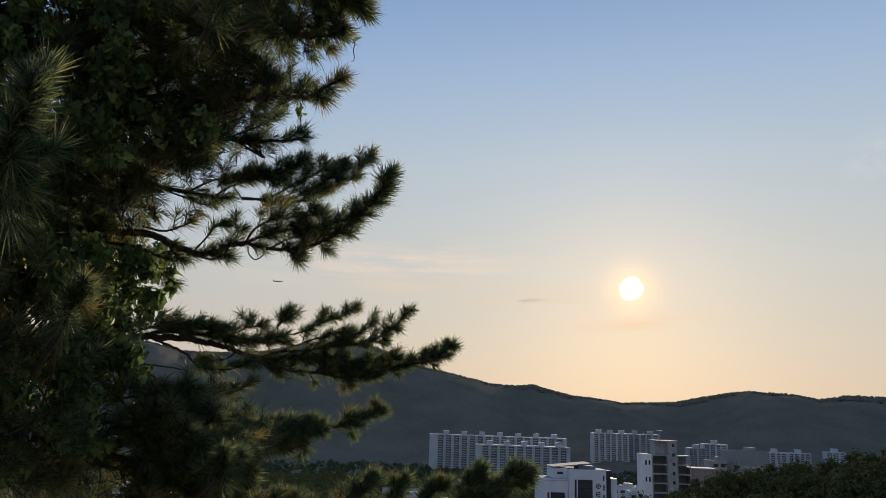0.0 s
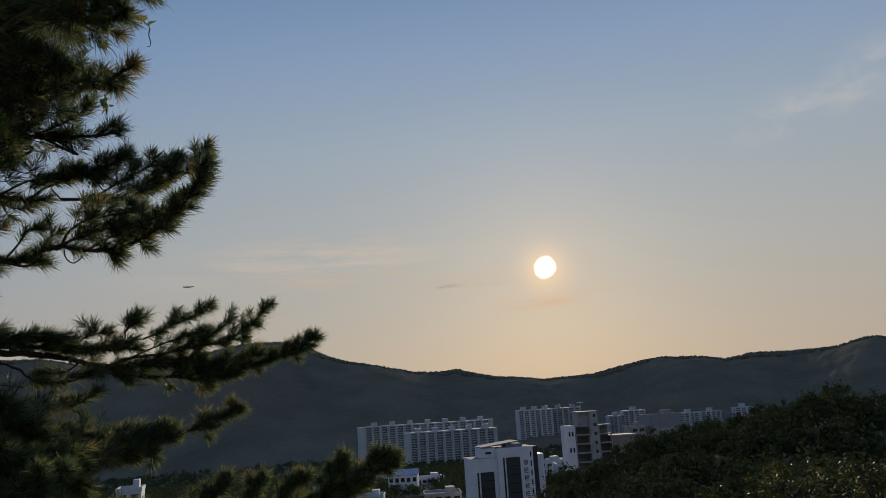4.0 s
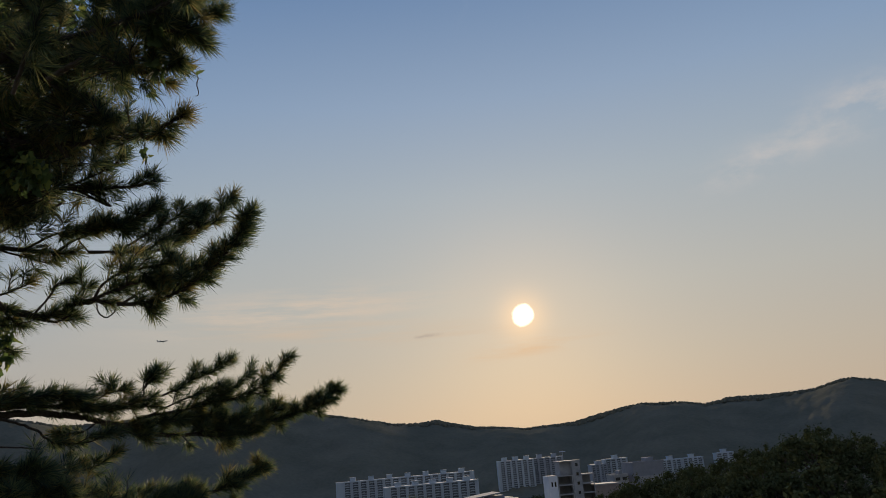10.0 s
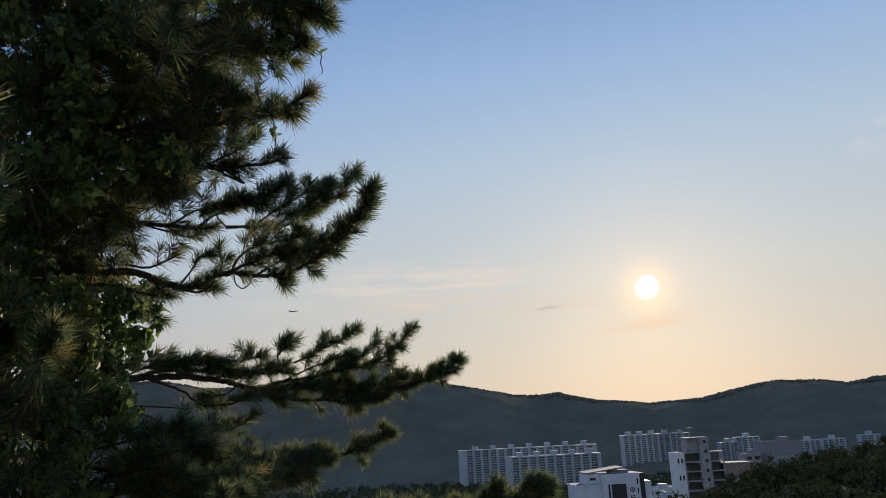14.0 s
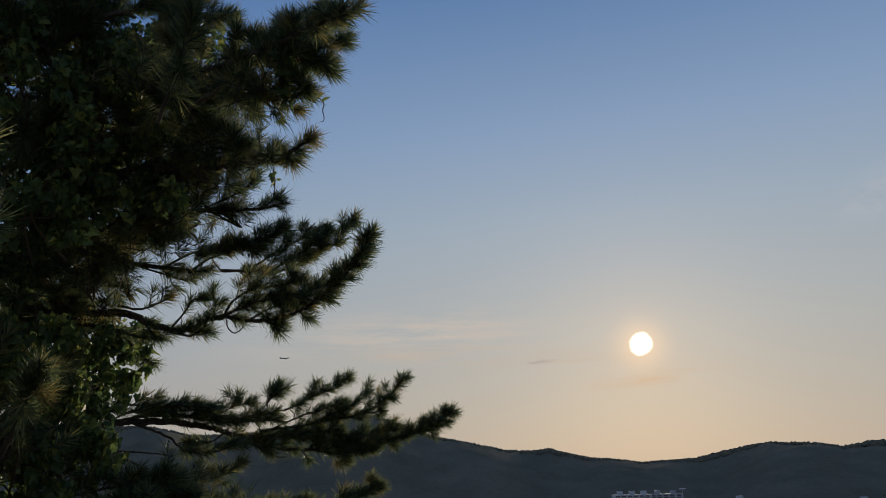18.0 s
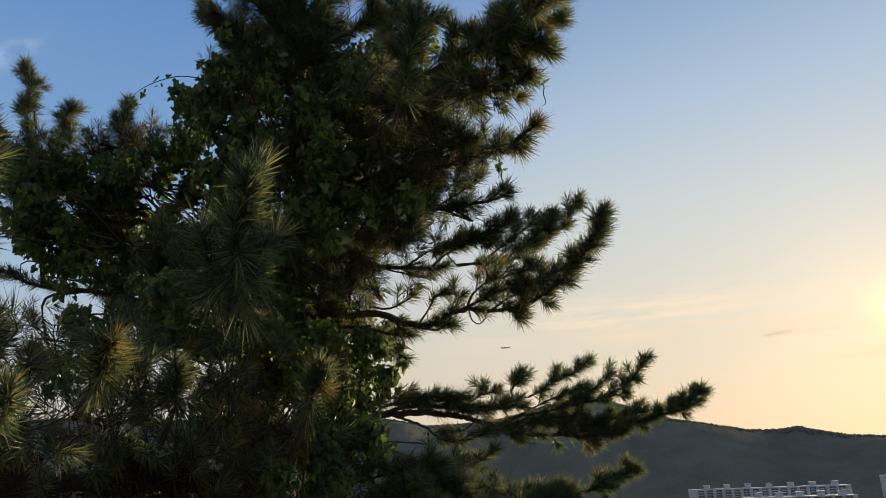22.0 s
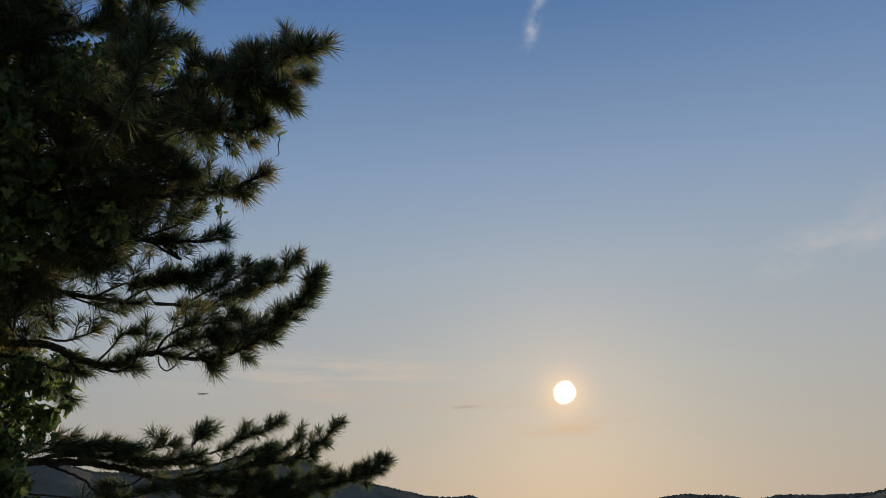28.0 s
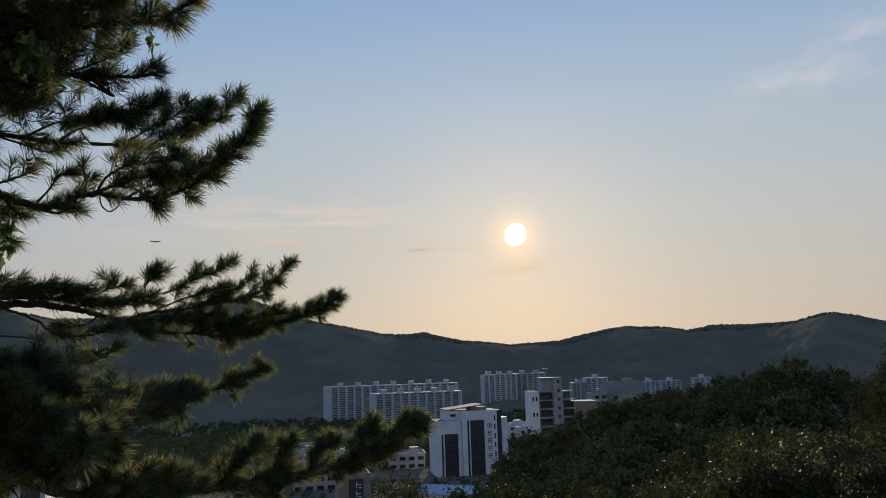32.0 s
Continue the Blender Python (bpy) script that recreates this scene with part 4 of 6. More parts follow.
def foxtail(tree, r0, bare, dens, sides, pts, long=0.080, rise=0.25):
    """A branch drawn along pts: bark from its foot, needles (dens to the metre) past the bare part, that lean forward
    and open into a fan at the tip, and side shoots (to the metre) clothed the same way."""
    g = pine_rng
    n = 7 * len(pts)
    pts = [np.array(p, float) for p in pts]
    last = pts[-1] - pts[-2]
    pts[-1] = pts[-1] - unit(last) * min(0.05, 0.6 * np.linalg.norm(last))
    line = spline(pts, n)
    run = np.concatenate([[0], np.cumsum(np.linalg.norm(np.diff(line, axis=0), axis=1))])
    total = run[-1]
    line = line + g.normal(0, 0.0025 if r0 > 0.006 else 0.0008, line.shape) * np.minimum(1, run / total * 4)[:, None]
    pieces = [tube(line, np.linspace(r0, max(0.0028, r0 * 0.45), n), 7, 0.14, g)]
    shoots = []
    step = 0.035
    for u in np.arange(bare * total, total - 0.01, step):
        k = min(n - 2, int(np.searchsorted(run, u)))
        d = unit(line[k + 1] - line[k])
        shoots.append((line[k], unit(d + np.array([0, 0, rise])), step, max(1, int(1.9 * dens * step * g.uniform(0.35, 1.5))), long * g.uniform(0.7, 1.0)))
    if sides:
        d = unit(line[-1] - line[-3])
        shoots.append((line[-1] - d * 0.045, d, 0.045, 70, long * 0.95))
        shoots.append((line[-1] - d * 0.02, unit(d + np.array([0, 0, 0.3])), 0.03, 22, long * 0.85))
    count = int(1.5 * sides * total * (1 - bare) + 0.5)
    for i in range(count):
        f = bare + (1 - bare) * (i + g.uniform(0, 1)) / count
        if f > 0.95:
            continue
        k = min(n - 2, int(np.searchsorted(run, f * total)))
        p, d = line[k], unit(line[k + 1] - line[k])
        out = unit(np.cross(d, g.normal(size=3)) * np.array([1, 1, 0.6]) + np.array([0, 0, 0.35]))
        sd = unit(d * g.uniform(0.5, 1.1) + out)
        ln = g.uniform(0.03, 0.085) * (1.15 - 0.55 * f)
        q = p + sd * ln
        tip = unit(sd + d * 0.5 + np.array([0, 0, 0.35]))
        pieces.append(tube(np.array([p, q, q + tip * 0.03]), [0.0032, 0.0026, 0.0016], 4))
        shoots.append((p + sd * ln * 0.45, sd, ln * 0.6, int(dens * 0.05 * g.uniform(0.6, 1.2)), long * 0.85))
        shoots.append((q - tip * 0.01, tip, 0.035, int(54 * g.uniform(0.6, 1.2)), long * g.uniform(0.75, 1.0)))
    lm = part("limb", mesh_np("limb", *joined(pieces), M_BARK, True), tree)
    if shoots:
        needles_on(shoots, lm, 0.10)
    return lm


def bough(tree, base, centre, radius, n, dead=False):
    """A limb that forks into many branchlets, which fill a rounded space with tufts."""
    g = pine_rng
    base, centre = np.array(base, float), np.array(centre, float)
    line = spline([base, (base * 2 + centre) / 3 + g.normal(0, 0.05, 3), (base + centre * 2) / 3 + g.normal(0, 0.06, 3) - np.array([0, 0, 0.05]), centre], 14)
    pieces = [tube(line, np.linspace(0.008, 0.0025, 14), 6, 0.1, g)]
    shoots = [(line[k], unit(line[k + 1] - line[k] + g.normal(0, 0.25, 3)), 0.06, 46, NEEDLE * 0.9) for k in range(5, 13)]
    for i in range(n):
        d = unit(g.normal(size=3))
        e = centre + d * radius * g.random() ** 0.45 * np.array([1, 1, 0.85])
        p = line[g.integers(5, 14)]
        sd = unit(unit(e - p) * 0.35 + g.normal(0, 0.45, 3) + np.array([0, 0, g.uniform(0.1, 0.9)]))
        ln = g.uniform(0.05, 0.10)
        pieces.append(tube(spline([p, (p + e) / 2 + g.normal(0, 0.02, 3), e, e + sd * ln], 6), np.linspace(0.0028, 0.0015, 6), 4))
        full = g.uniform(0.5, 1.3)
        shoots.append((e, sd, ln, int(50 * full), NEEDLE * g.uniform(0.85, 1.15)))
        for j in range(2):
            shoots.append((e, unit(sd + g.normal(0, 0.5, 3)), ln * 0.6, int(17 * full), NEEDLE * 0.9))
    lm = part("limb", mesh_np("limb", *joined(pieces), M_BARK, True), tree)
    # dead needles whose colour also carries the shade inside the bough
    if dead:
        part("dead_needles", needle_mesh(shoots, M_DEAD_SHADED), lm, "brown dead needles, darkened by shade put into their colour", kind="stuff")
    else:
        needles_on(shoots, lm, 0.24)
    return lm


def brush(tree, foot, tip, n, long):
    """A stout leading shoot with long fresh needles all round, like a bottle brush."""
    foot, tip = np.array(foot, float), np.array(tip, float)
    d = tip - foot
    ln = np.linalg.norm(d)
    lm = part("leader", mesh_np("leader", *tube(np.array([foot - d * 0.4, foot, tip]), [0.007, 0.006, 0.004], 6), M_BARK, True), tree)
    whorls = [(foot + d * u, unit(d + pine_rng.normal(0, 0.08, 3) * ln), ln * 0.34, n // 4, long * (1.0 - 0.1 * u)) for u in (0.0, 0.25, 0.5, 0.75)]
    droop = unit(d / ln + np.array([0, 0, -1.6]))
    whorls += [(foot + d * u, unit(droop + pine_rng.normal(0, 0.35, 3)), ln * 0.2, n // 7, long * 1.15) for u in (0.05, 0.25, 0.45)]
    part("needles", needle_mesh(whorls), lm, kind="stuff")
    return lm


def pine_tree(name, label, base, stems):
    t = thing(name, Matrix.Translation(base), label, "pine tree")

    for pts, r0, r1 in stems:
        line = spline(pts, 40)
        v, f = tube(line, np.linspace(r0, r1, 40), 12, 0.09, pine_rng)
        part("trunk", mesh_np("trunk", v - np.array(base), f, M_BARK, True), t)
    return t




pine = pine_tree("pine_tree", "tall pine with rough dark bark overgrown by a climbing vine", (0, 0, 0),
                 [([(-2.03, 3.10, -0.70), (-2.05, 3.12, 1.19), (-1.94, 3.16, 1.93), (-1.74, 3.14, 2.60), (-1.64, 3.06, 3.11), (-1.54, 2.94, 3.63), (-1.41, 2.84, 4.28), (-1.22, 2.74, 5.30)], 0.10, 0.03),
                  ([(-1.90, 3.16, 2.10), (-1.58, 3.17, 2.41), (-1.36, 3.14, 2.68), (-1.21, 3.07, 2.88), (-0.99, 2.91, 3.17)], 0.04, 0.010)])
# the two leaders and the topmost bough
foxtail(pine, 0.014, 0.0, 1500, 44, [(-1.45, 2.55, 3.19), (-1.45, 2.49, 3.45), (-1.45, 2.43, 3.69), (-1.45, 2.43, 3.98)])
foxtail(pine, 0.006, 0.1, 1200, 34, [(-1.45, 2.52, 3.23), (-1.54, 2.36, 3.33), (-1.57, 2.23, 3.37), (-1.61, 2.15, 3.40)])
foxtail(pine, 0.006, 0.1, 1200, 34, [(-1.45, 2.49, 3.45), (-1.52, 2.35, 3.53), (-1.55, 2.25, 3.57), (-1.59, 2.19, 3.59)])
foxtail(pine, 0.006, 0.1, 1200, 34, [(-1.45, 2.45, 3.65), (-1.51, 2.32, 3.73), (-1.58, 2.20, 3.77)])
foxtail(pine, 0.006, 0.1, 1100, 30, [(-1.45, 2.49, 3.45), (-1.33, 2.51, 3.55), (-1.25, 2.52, 3.68), (-1.20, 2.53, 3.77)])
foxtail(pine, 0.006, 0.1, 1100, 30, [(-1.46, 2.47, 3.54), (-1.36, 2.49, 3.67), (-1.31, 2.50, 3.78)])
foxtail(pine, 0.006, 0.1, 1200, 36, [(-1.44, 2.53, 3.23), (-1.51, 2.39, 3.25), (-1.55, 2.29, 3.23)])
foxtail(pine, 0.006, 0.1, 1200, 36, [(-1.44, 2.53, 3.26), (-1.33, 2.53, 3.35), (-1.27, 2.54, 3.39)])
foxtail(pine, 0.013, 0.35, 1100, 34, [(-1.42, 2.55, 3.29), (-1.27, 2.54, 3.39), (-1.12, 2.54, 3.42), (-0.98, 2.55, 3.45), (-0.89, 2.52, 3.54), (-0.80, 2.51, 3.71)])
foxtail(pine, 0.006, 0.1, 1200, 34, [(-0.98, 2.55, 3.45), (-0.94, 2.52, 3.30), (-0.92, 2.51, 3.19)])
foxtail(pine, 0.006, 0.1, 1100, 26, [(-0.98, 2.55, 3.45), (-0.87, 2.55, 3.38), (-0.79, 2.57, 3.38), (-0.72, 2.57, 3.39)])
foxtail(pine, 0.006, 0.1, 1100, 26, [(-1.12, 2.54, 3.42), (-1.07, 2.55, 3.50), (-1.05, 2.55, 3.57)])
foxtail(pine, 0.006, 0.1, 1100, 26, [(-0.89, 2.52, 3.54), (-0.79, 2.52, 3.57), (-0.72, 2.53, 3.60)])
foxtail(pine, 0.006, 0.1, 1100, 26, [(-0.91, 2.53, 3.50), (-0.95, 2.49, 3.61), (-0.96, 2.49, 3.71)])
foxtail(pine, 0.010, 0.3, 1100, 26, [(-0.87, 2.48, 2.94), (-0.69, 2.39, 3.00), (-0.57, 2.33, 3.04), (-0.45, 2.29, 3.07), (-0.36, 2.25, 3.12), (-0.27, 2.21, 3.17)])
foxtail(pine, 0.006, 0.1, 1000, 26, [(-0.48, 2.30, 3.06), (-0.47, 2.28, 3.13), (-0.48, 2.26, 3.17)])
foxtail(pine, 0.006, 0.1, 1000, 26, [(-0.40, 2.26, 3.09), (-0.31, 2.26, 3.05), (-0.23, 2.24, 3.05)])
foxtail(pine, 0.006, 0.1, 1000, 26, [(-0.57, 2.33, 3.04), (-0.45, 2.31, 3.01), (-0.36, 2.29, 2.97), (-0.30, 2.29, 3.00)])
foxtail(pine, 0.006, 0.1, 1000, 26, [(-0.57, 2.33, 3.04), (-0.60, 2.32, 3.11), (-0.60, 2.32, 3.19)])
# the bough that sweeps up to the light
foxtail(pine, 0.019, 0.45, 420, 10, [(-1.74, 3.23, 2.31), (-1.43, 3.22, 2.37), (-1.29, 3.23, 2.34), (-1.16, 3.23, 2.29), (-1.06, 3.22, 2.29), (-0.99, 3.19, 2.32), (-0.89, 3.15, 2.32), (-0.78, 3.10, 2.29)])
foxtail(pine, 0.009, 0.08, 1200, 20, [(-0.79, 3.09, 2.29), (-0.71, 3.06, 2.28), (-0.61, 3.04, 2.29), (-0.51, 3.00, 2.32), (-0.43, 2.97, 2.37), (-0.35, 2.93, 2.43), (-0.30, 2.89, 2.49), (-0.26, 2.85, 2.54), (-0.22, 2.82, 2.59)])
foxtail(pine, 0.005, 0.1, 800, 10, [(-0.31, 2.89, 2.47), (-0.28, 2.87, 2.50), (-0.26, 2.86, 2.52)])
foxtail(pine, 0.007, 0.15, 1100, 22, [(-0.93, 3.15, 2.32), (-0.81, 3.09, 2.34), (-0.70, 3.06, 2.37), (-0.60, 3.04, 2.37), (-0.50, 3.01, 2.39), (-0.41, 2.97, 2.42), (-0.37, 2.95, 2.48)])
foxtail(pine, 0.006, 0.2, 1000, 22, [(-0.90, 3.14, 2.32), (-0.86, 3.12, 2.38), (-0.78, 3.10, 2.42), (-0.67, 3.07, 2.43), (-0.58, 3.06, 2.44), (-0.51, 3.06, 2.47)])
foxtail(pine, 0.006, 0.3, 700, 12, [(-0.78, 3.10, 2.29), (-0.71, 3.09, 2.33), (-0.65, 3.09, 2.35), (-0.55, 3.07, 2.35)])
foxtail(pine, 0.005, 0.2, 800, 10, [(-0.71, 3.06, 2.28), (-0.66, 3.05, 2.26), (-0.60, 3.04, 2.26)])
foxtail(pine, 0.003, 0.75, 300, 0, [(-0.89, 3.15, 2.31), (-0.88, 3.15, 2.27), (-0.85, 3.15, 2.25), (-0.82, 3.15, 2.27), (-0.82, 3.14, 2.29)])
foxtail(pine, 0.007, 0.3, 700, 14, [(-1.16, 3.23, 2.29), (-1.09, 3.21, 2.26), (-1.03, 3.19, 2.26), (-0.95, 3.17, 2.29)])
foxtail(pine, 0.005, 0.35, 600, 12, [(-1.29, 3.23, 2.34), (-1.24, 3.23, 2.28), (-1.17, 3.24, 2.22)])
foxtail(pine, 0.008, 0.55, 500, 12, [(-1.63, 3.24, 2.34), (-1.41, 3.23, 2.30), (-1.29, 3.23, 2.26), (-1.23, 3.24, 2.28)])
foxtail(pine, 0.005, 0.5, 700, 10, [(-1.41, 3.23, 2.30), (-1.32, 3.24, 2.23), (-1.26, 3.25, 2.16), (-1.24, 3.24, 2.12)])
foxtail(pine, 0.006, 0.45, 500, 10, [(-1.41, 3.25, 2.41), (-1.31, 3.25, 2.39), (-1.23, 3.26, 2.42), (-1.14, 3.25, 2.46)])
foxtail(pine, 0.005, 0.4, 600, 12, [(-1.16, 3.23, 2.29), (-1.09, 3.21, 2.37), (-1.06, 3.20, 2.41), (-0.96, 3.19, 2.42)])
foxtail(pine, 0.004, 0.4, 600, 10, [(-0.99, 3.19, 2.32), (-0.97, 3.19, 2.37), (-0.89, 3.19, 2.42)])
# the straighter bough above it
foxtail(pine, 0.014, 0.4, 420, 12, [(-1.57, 3.27, 2.50), (-1.47, 3.26, 2.58), (-1.38, 3.28, 2.61), (-1.25, 3.32, 2.60), (-1.13, 3.35, 2.59), (-1.01, 3.39, 2.60)])
foxtail(pine, 0.008, 0.10, 1100, 20, [(-1.01, 3.39, 2.60), (-0.91, 3.47, 2.62), (-0.82, 3.53, 2.63), (-0.73, 3.58, 2.66), (-0.66, 3.64, 2.71), (-0.60, 3.67, 2.77), (-0.54, 3.71, 2.82), (-0.50, 3.74, 2.89), (-0.46, 3.75, 2.96), (-0.41, 3.78, 3.04)])
foxtail(pine, 0.006, 0.25, 1100, 26, [(-1.13, 3.35, 2.59), (-1.05, 3.33, 2.64), (-0.91, 3.32, 2.68), (-0.80, 3.30, 2.71), (-0.71, 3.30, 2.76), (-0.67, 3.29, 2.81)])
foxtail(pine, 0.006, 0.3, 1100, 26, [(-1.25, 3.32, 2.60), (-1.12, 3.30, 2.66), (-0.98, 3.31, 2.67), (-0.87, 3.31, 2.68), (-0.76, 3.31, 2.68)])
foxtail(pine, 0.006, 0.25, 1000, 22, [(-0.91, 3.47, 2.62), (-0.81, 3.50, 2.70), (-0.72, 3.54, 2.77), (-0.66, 3.57, 2.83), (-0.64, 3.57, 2.88)])
foxtail(pine, 0.006, 0.2, 1000, 22, [(-0.82, 3.53, 2.63), (-0.69, 3.60, 2.74), (-0.60, 3.65, 2.84), (-0.53, 3.68, 2.90)])
foxtail(pine, 0.004, 0.3, 700, 12, [(-0.60, 3.67, 2.77), (-0.57, 3.67, 2.87), (-0.56, 3.68, 2.92)])
foxtail(pine, 0.005, 0.4, 500, 12, [(-1.38, 3.28, 2.61), (-1.28, 3.31, 2.58), (-1.17, 3.35, 2.55), (-1.09, 3.36, 2.56)])
foxtail(pine, 0.004, 0.6, 300, 4, [(-1.01, 3.39, 2.60), (-1.04, 3.37, 2.64), (-1.05, 3.36, 2.67), (-1.10, 3.34, 2.66)])
# two thinner branches higher up
foxtail(pine, 0.010, 0.5, 600, 12, [(-1.44, 3.11, 2.72), (-1.23, 3.10, 2.75), (-1.03, 3.10, 2.79), (-0.87, 3.10, 2.79), (-0.75, 3.10, 2.79), (-0.68, 3.10, 2.81), (-0.64, 3.09, 2.83)])
foxtail(pine, 0.005, 0.3, 700, 16, [(-1.03, 3.10, 2.79), (-0.89, 3.06, 2.83), (-0.80, 3.04, 2.87), (-0.75, 3.02, 2.91)])
foxtail(pine, 0.005, 0.3, 700, 14, [(-1.03, 3.10, 2.79), (-0.92, 3.10, 2.77), (-0.83, 3.10, 2.75)])
foxtail(pine, 0.011, 0.45, 700, 14, [(-1.52, 2.90, 2.83), (-1.16, 2.80, 2.87), (-0.97, 2.77, 2.84), (-0.79, 2.68, 2.80), (-0.66, 2.61, 2.78), (-0.55, 2.54, 2.75), (-0.47, 2.47, 2.76), (-0.42, 2.43, 2.77), (-0.38, 2.42, 2.78)])
foxtail(pine, 0.005, 0.2, 700, 14, [(-0.66, 2.61, 2.78), (-0.58, 2.58, 2.81), (-0.54, 2.56, 2.84)])
foxtail(pine, 0.005, 0.2, 700, 14, [(-0.55, 2.54, 2.75), (-0.50, 2.51, 2.74), (-0.47, 2.49, 2.70)])
foxtail(pine, 0.005, 0.3, 700, 14, [(-0.79, 2.68, 2.80), (-0.71, 2.66, 2.86), (-0.67, 2.64, 2.89)])
# the long level bough over the ridge
foxtail(pine, 0.022, 0.72, 450, 8, [(-1.83, 3.21, 1.86), (-1.67, 3.44, 1.89), (-1.59, 3.59, 1.92), (-1.54, 3.73, 1.95), (-1.41, 3.89, 1.96), (-1.27, 4.04, 1.95), (-1.17, 4.13, 1.92), (-1.07, 4.21, 1.89), (-0.91, 4.30, 1.84), (-0.79, 4.36, 1.83)])
foxtail(pine, 0.010, 0.0, 1500, 30, [(-0.79, 4.36, 1.83), (-0.66, 4.39, 1.84), (-0.52, 4.42, 1.85), (-0.39, 4.44, 1.87), (-0.27, 4.45, 1.89), (-0.14, 4.46, 1.92), (-0.04, 4.47, 1.96), (0.03, 4.47, 2.02), (0.06, 4.47, 2.06)])
foxtail(pine, 0.005, 0.2, 900, 10, [(-0.14, 4.46, 1.92), (-0.08, 4.47, 1.96), (-0.05, 4.47, 2.04)])
foxtail(pine, 0.006, 0.1, 1300, 26, [(-0.75, 4.36, 1.83), (-0.61, 4.39, 1.81), (-0.47, 4.42, 1.82), (-0.35, 4.44, 1.84)])
foxtail(pine, 0.006, 0.2, 1100, 24, [(-0.66, 4.39, 1.84), (-0.52, 4.43, 1.89), (-0.37, 4.46, 1.92), (-0.23, 4.47, 1.95)])
foxtail(pine, 0.009, 0.3, 420, 14, [(-1.56, 3.66, 1.94), (-1.49, 3.78, 1.98), (-1.41, 3.89, 2.00), (-1.31, 3.98, 1.99), (-1.21, 4.06, 2.00), (-1.13, 4.12, 1.98), (-1.02, 4.19, 2.01), (-0.89, 4.26, 2.04)])
foxtail(pine, 0.006, 0.05, 850, 14, [(-0.89, 4.26, 2.04), (-0.81, 4.30, 2.08), (-0.73, 4.33, 2.13), (-0.64, 4.35, 2.16), (-0.57, 4.36, 2.21), (-0.52, 4.37, 2.24)])
foxtail(pine, 0.004, 0.3, 700, 10, [(-0.81, 4.30, 2.08), (-0.74, 4.32, 2.16), (-0.71, 4.33, 2.20)])
foxtail(pine, 0.004, 0.2, 900, 12, [(-1.18, 4.07, 2.01), (-1.13, 4.10, 2.05), (-1.06, 4.13, 2.07), (-1.02, 4.15, 2.09)])
foxtail(pine, 0.004, 0.3, 800, 8, [(-1.14, 4.10, 2.04), (-1.11, 4.10, 2.08), (-1.10, 4.11, 2.13)])
foxtail(pine, 0.004, 0.4, 700, 10, [(-0.97, 4.22, 2.02), (-0.97, 4.22, 2.09), (-0.93, 4.24, 2.16), (-0.89, 4.25, 2.22)])
foxtail(pine, 0.004, 0.3, 600, 8, [(-0.98, 4.22, 2.07), (-0.94, 4.23, 2.12), (-0.87, 4.26, 2.14)])
foxtail(pine, 0.003, 0.3, 600, 8, [(-0.98, 4.22, 2.07), (-0.97, 4.22, 2.13), (-0.94, 4.23, 2.19)])
foxtail(pine, 0.008, 0.3, 1100, 20, [(-1.07, 4.21, 1.89), (-0.96, 4.27, 1.94), (-0.81, 4.33, 1.96), (-0.67, 4.39, 1.99), (-0.56, 4.43, 2.01), (-0.46, 4.45, 2.04), (-0.36, 4.47, 2.09), (-0.29, 4.48, 2.16), (-0.24, 4.48, 2.23), (-0.20, 4.48, 2.26)])
foxtail(pine, 0.005, 0.2, 800, 14, [(-0.76, 4.35, 1.97), (-0.64, 4.39, 2.03), (-0.52, 4.43, 2.09), (-0.46, 4.45, 2.14), (-0.43, 4.45, 2.19)])
foxtail(pine, 0.005, 0.3, 750, 14, [(-0.96, 4.27, 1.94), (-0.79, 4.33, 2.02), (-0.64, 4.37, 2.07), (-0.55, 4.40, 2.11)])
foxtail(pine, 0.006, 0.3, 1100, 26, [(-1.05, 4.23, 1.89), (-0.89, 4.30, 1.90), (-0.72, 4.37, 1.92), (-0.55, 4.43, 1.95)])
foxtail(pine, 0.004, 0.3, 800, 12, [(-0.46, 4.45, 2.04), (-0.39, 4.46, 2.04), (-0.33, 4.47, 2.06)])
foxtail(pine, 0.003, 0.5, 450, 6, [(-0.80, 4.35, 1.83), (-0.77, 4.36, 1.79), (-0.75, 4.36, 1.75)])
foxtail(pine, 0.003, 0.4, 600, 8, [(-0.62, 4.40, 1.83), (-0.59, 4.39, 1.77), (-0.51, 4.40, 1.77)])
foxtail(pine, 0.003, 0.8, 200, 0, [(-1.05, 4.23, 1.88), (-0.95, 4.25, 1.82), (-0.90, 4.26, 1.79), (-0.86, 4.27, 1.79)])
foxtail(pine, 0.007, 0.4, 750, 16, [(-1.52, 3.73, 1.95), (-1.38, 3.84, 1.89), (-1.30, 3.91, 1.82), (-1.20, 3.97, 1.81), (-1.09, 4.05, 1.84), (-1.01, 4.10, 1.86)])
foxtail(pine, 0.004, 0.3, 700, 10, [(-1.12, 4.16, 1.89), (-1.02, 4.19, 1.85), (-0.96, 4.21, 1.81), (-0.92, 4.21, 1.80)])
foxtail(pine, 0.005, 0.3, 700, 14, [(-1.17, 4.13, 1.92), (-1.22, 4.07, 1.87), (-1.28, 4.01, 1.86), (-1.35, 3.96, 1.85)])
foxtail(pine, 0.006, 0.9, 200, 0, [(-1.64, 3.51, 1.80), (-1.53, 3.68, 1.81), (-1.39, 3.82, 1.80), (-1.30, 3.90, 1.78)])
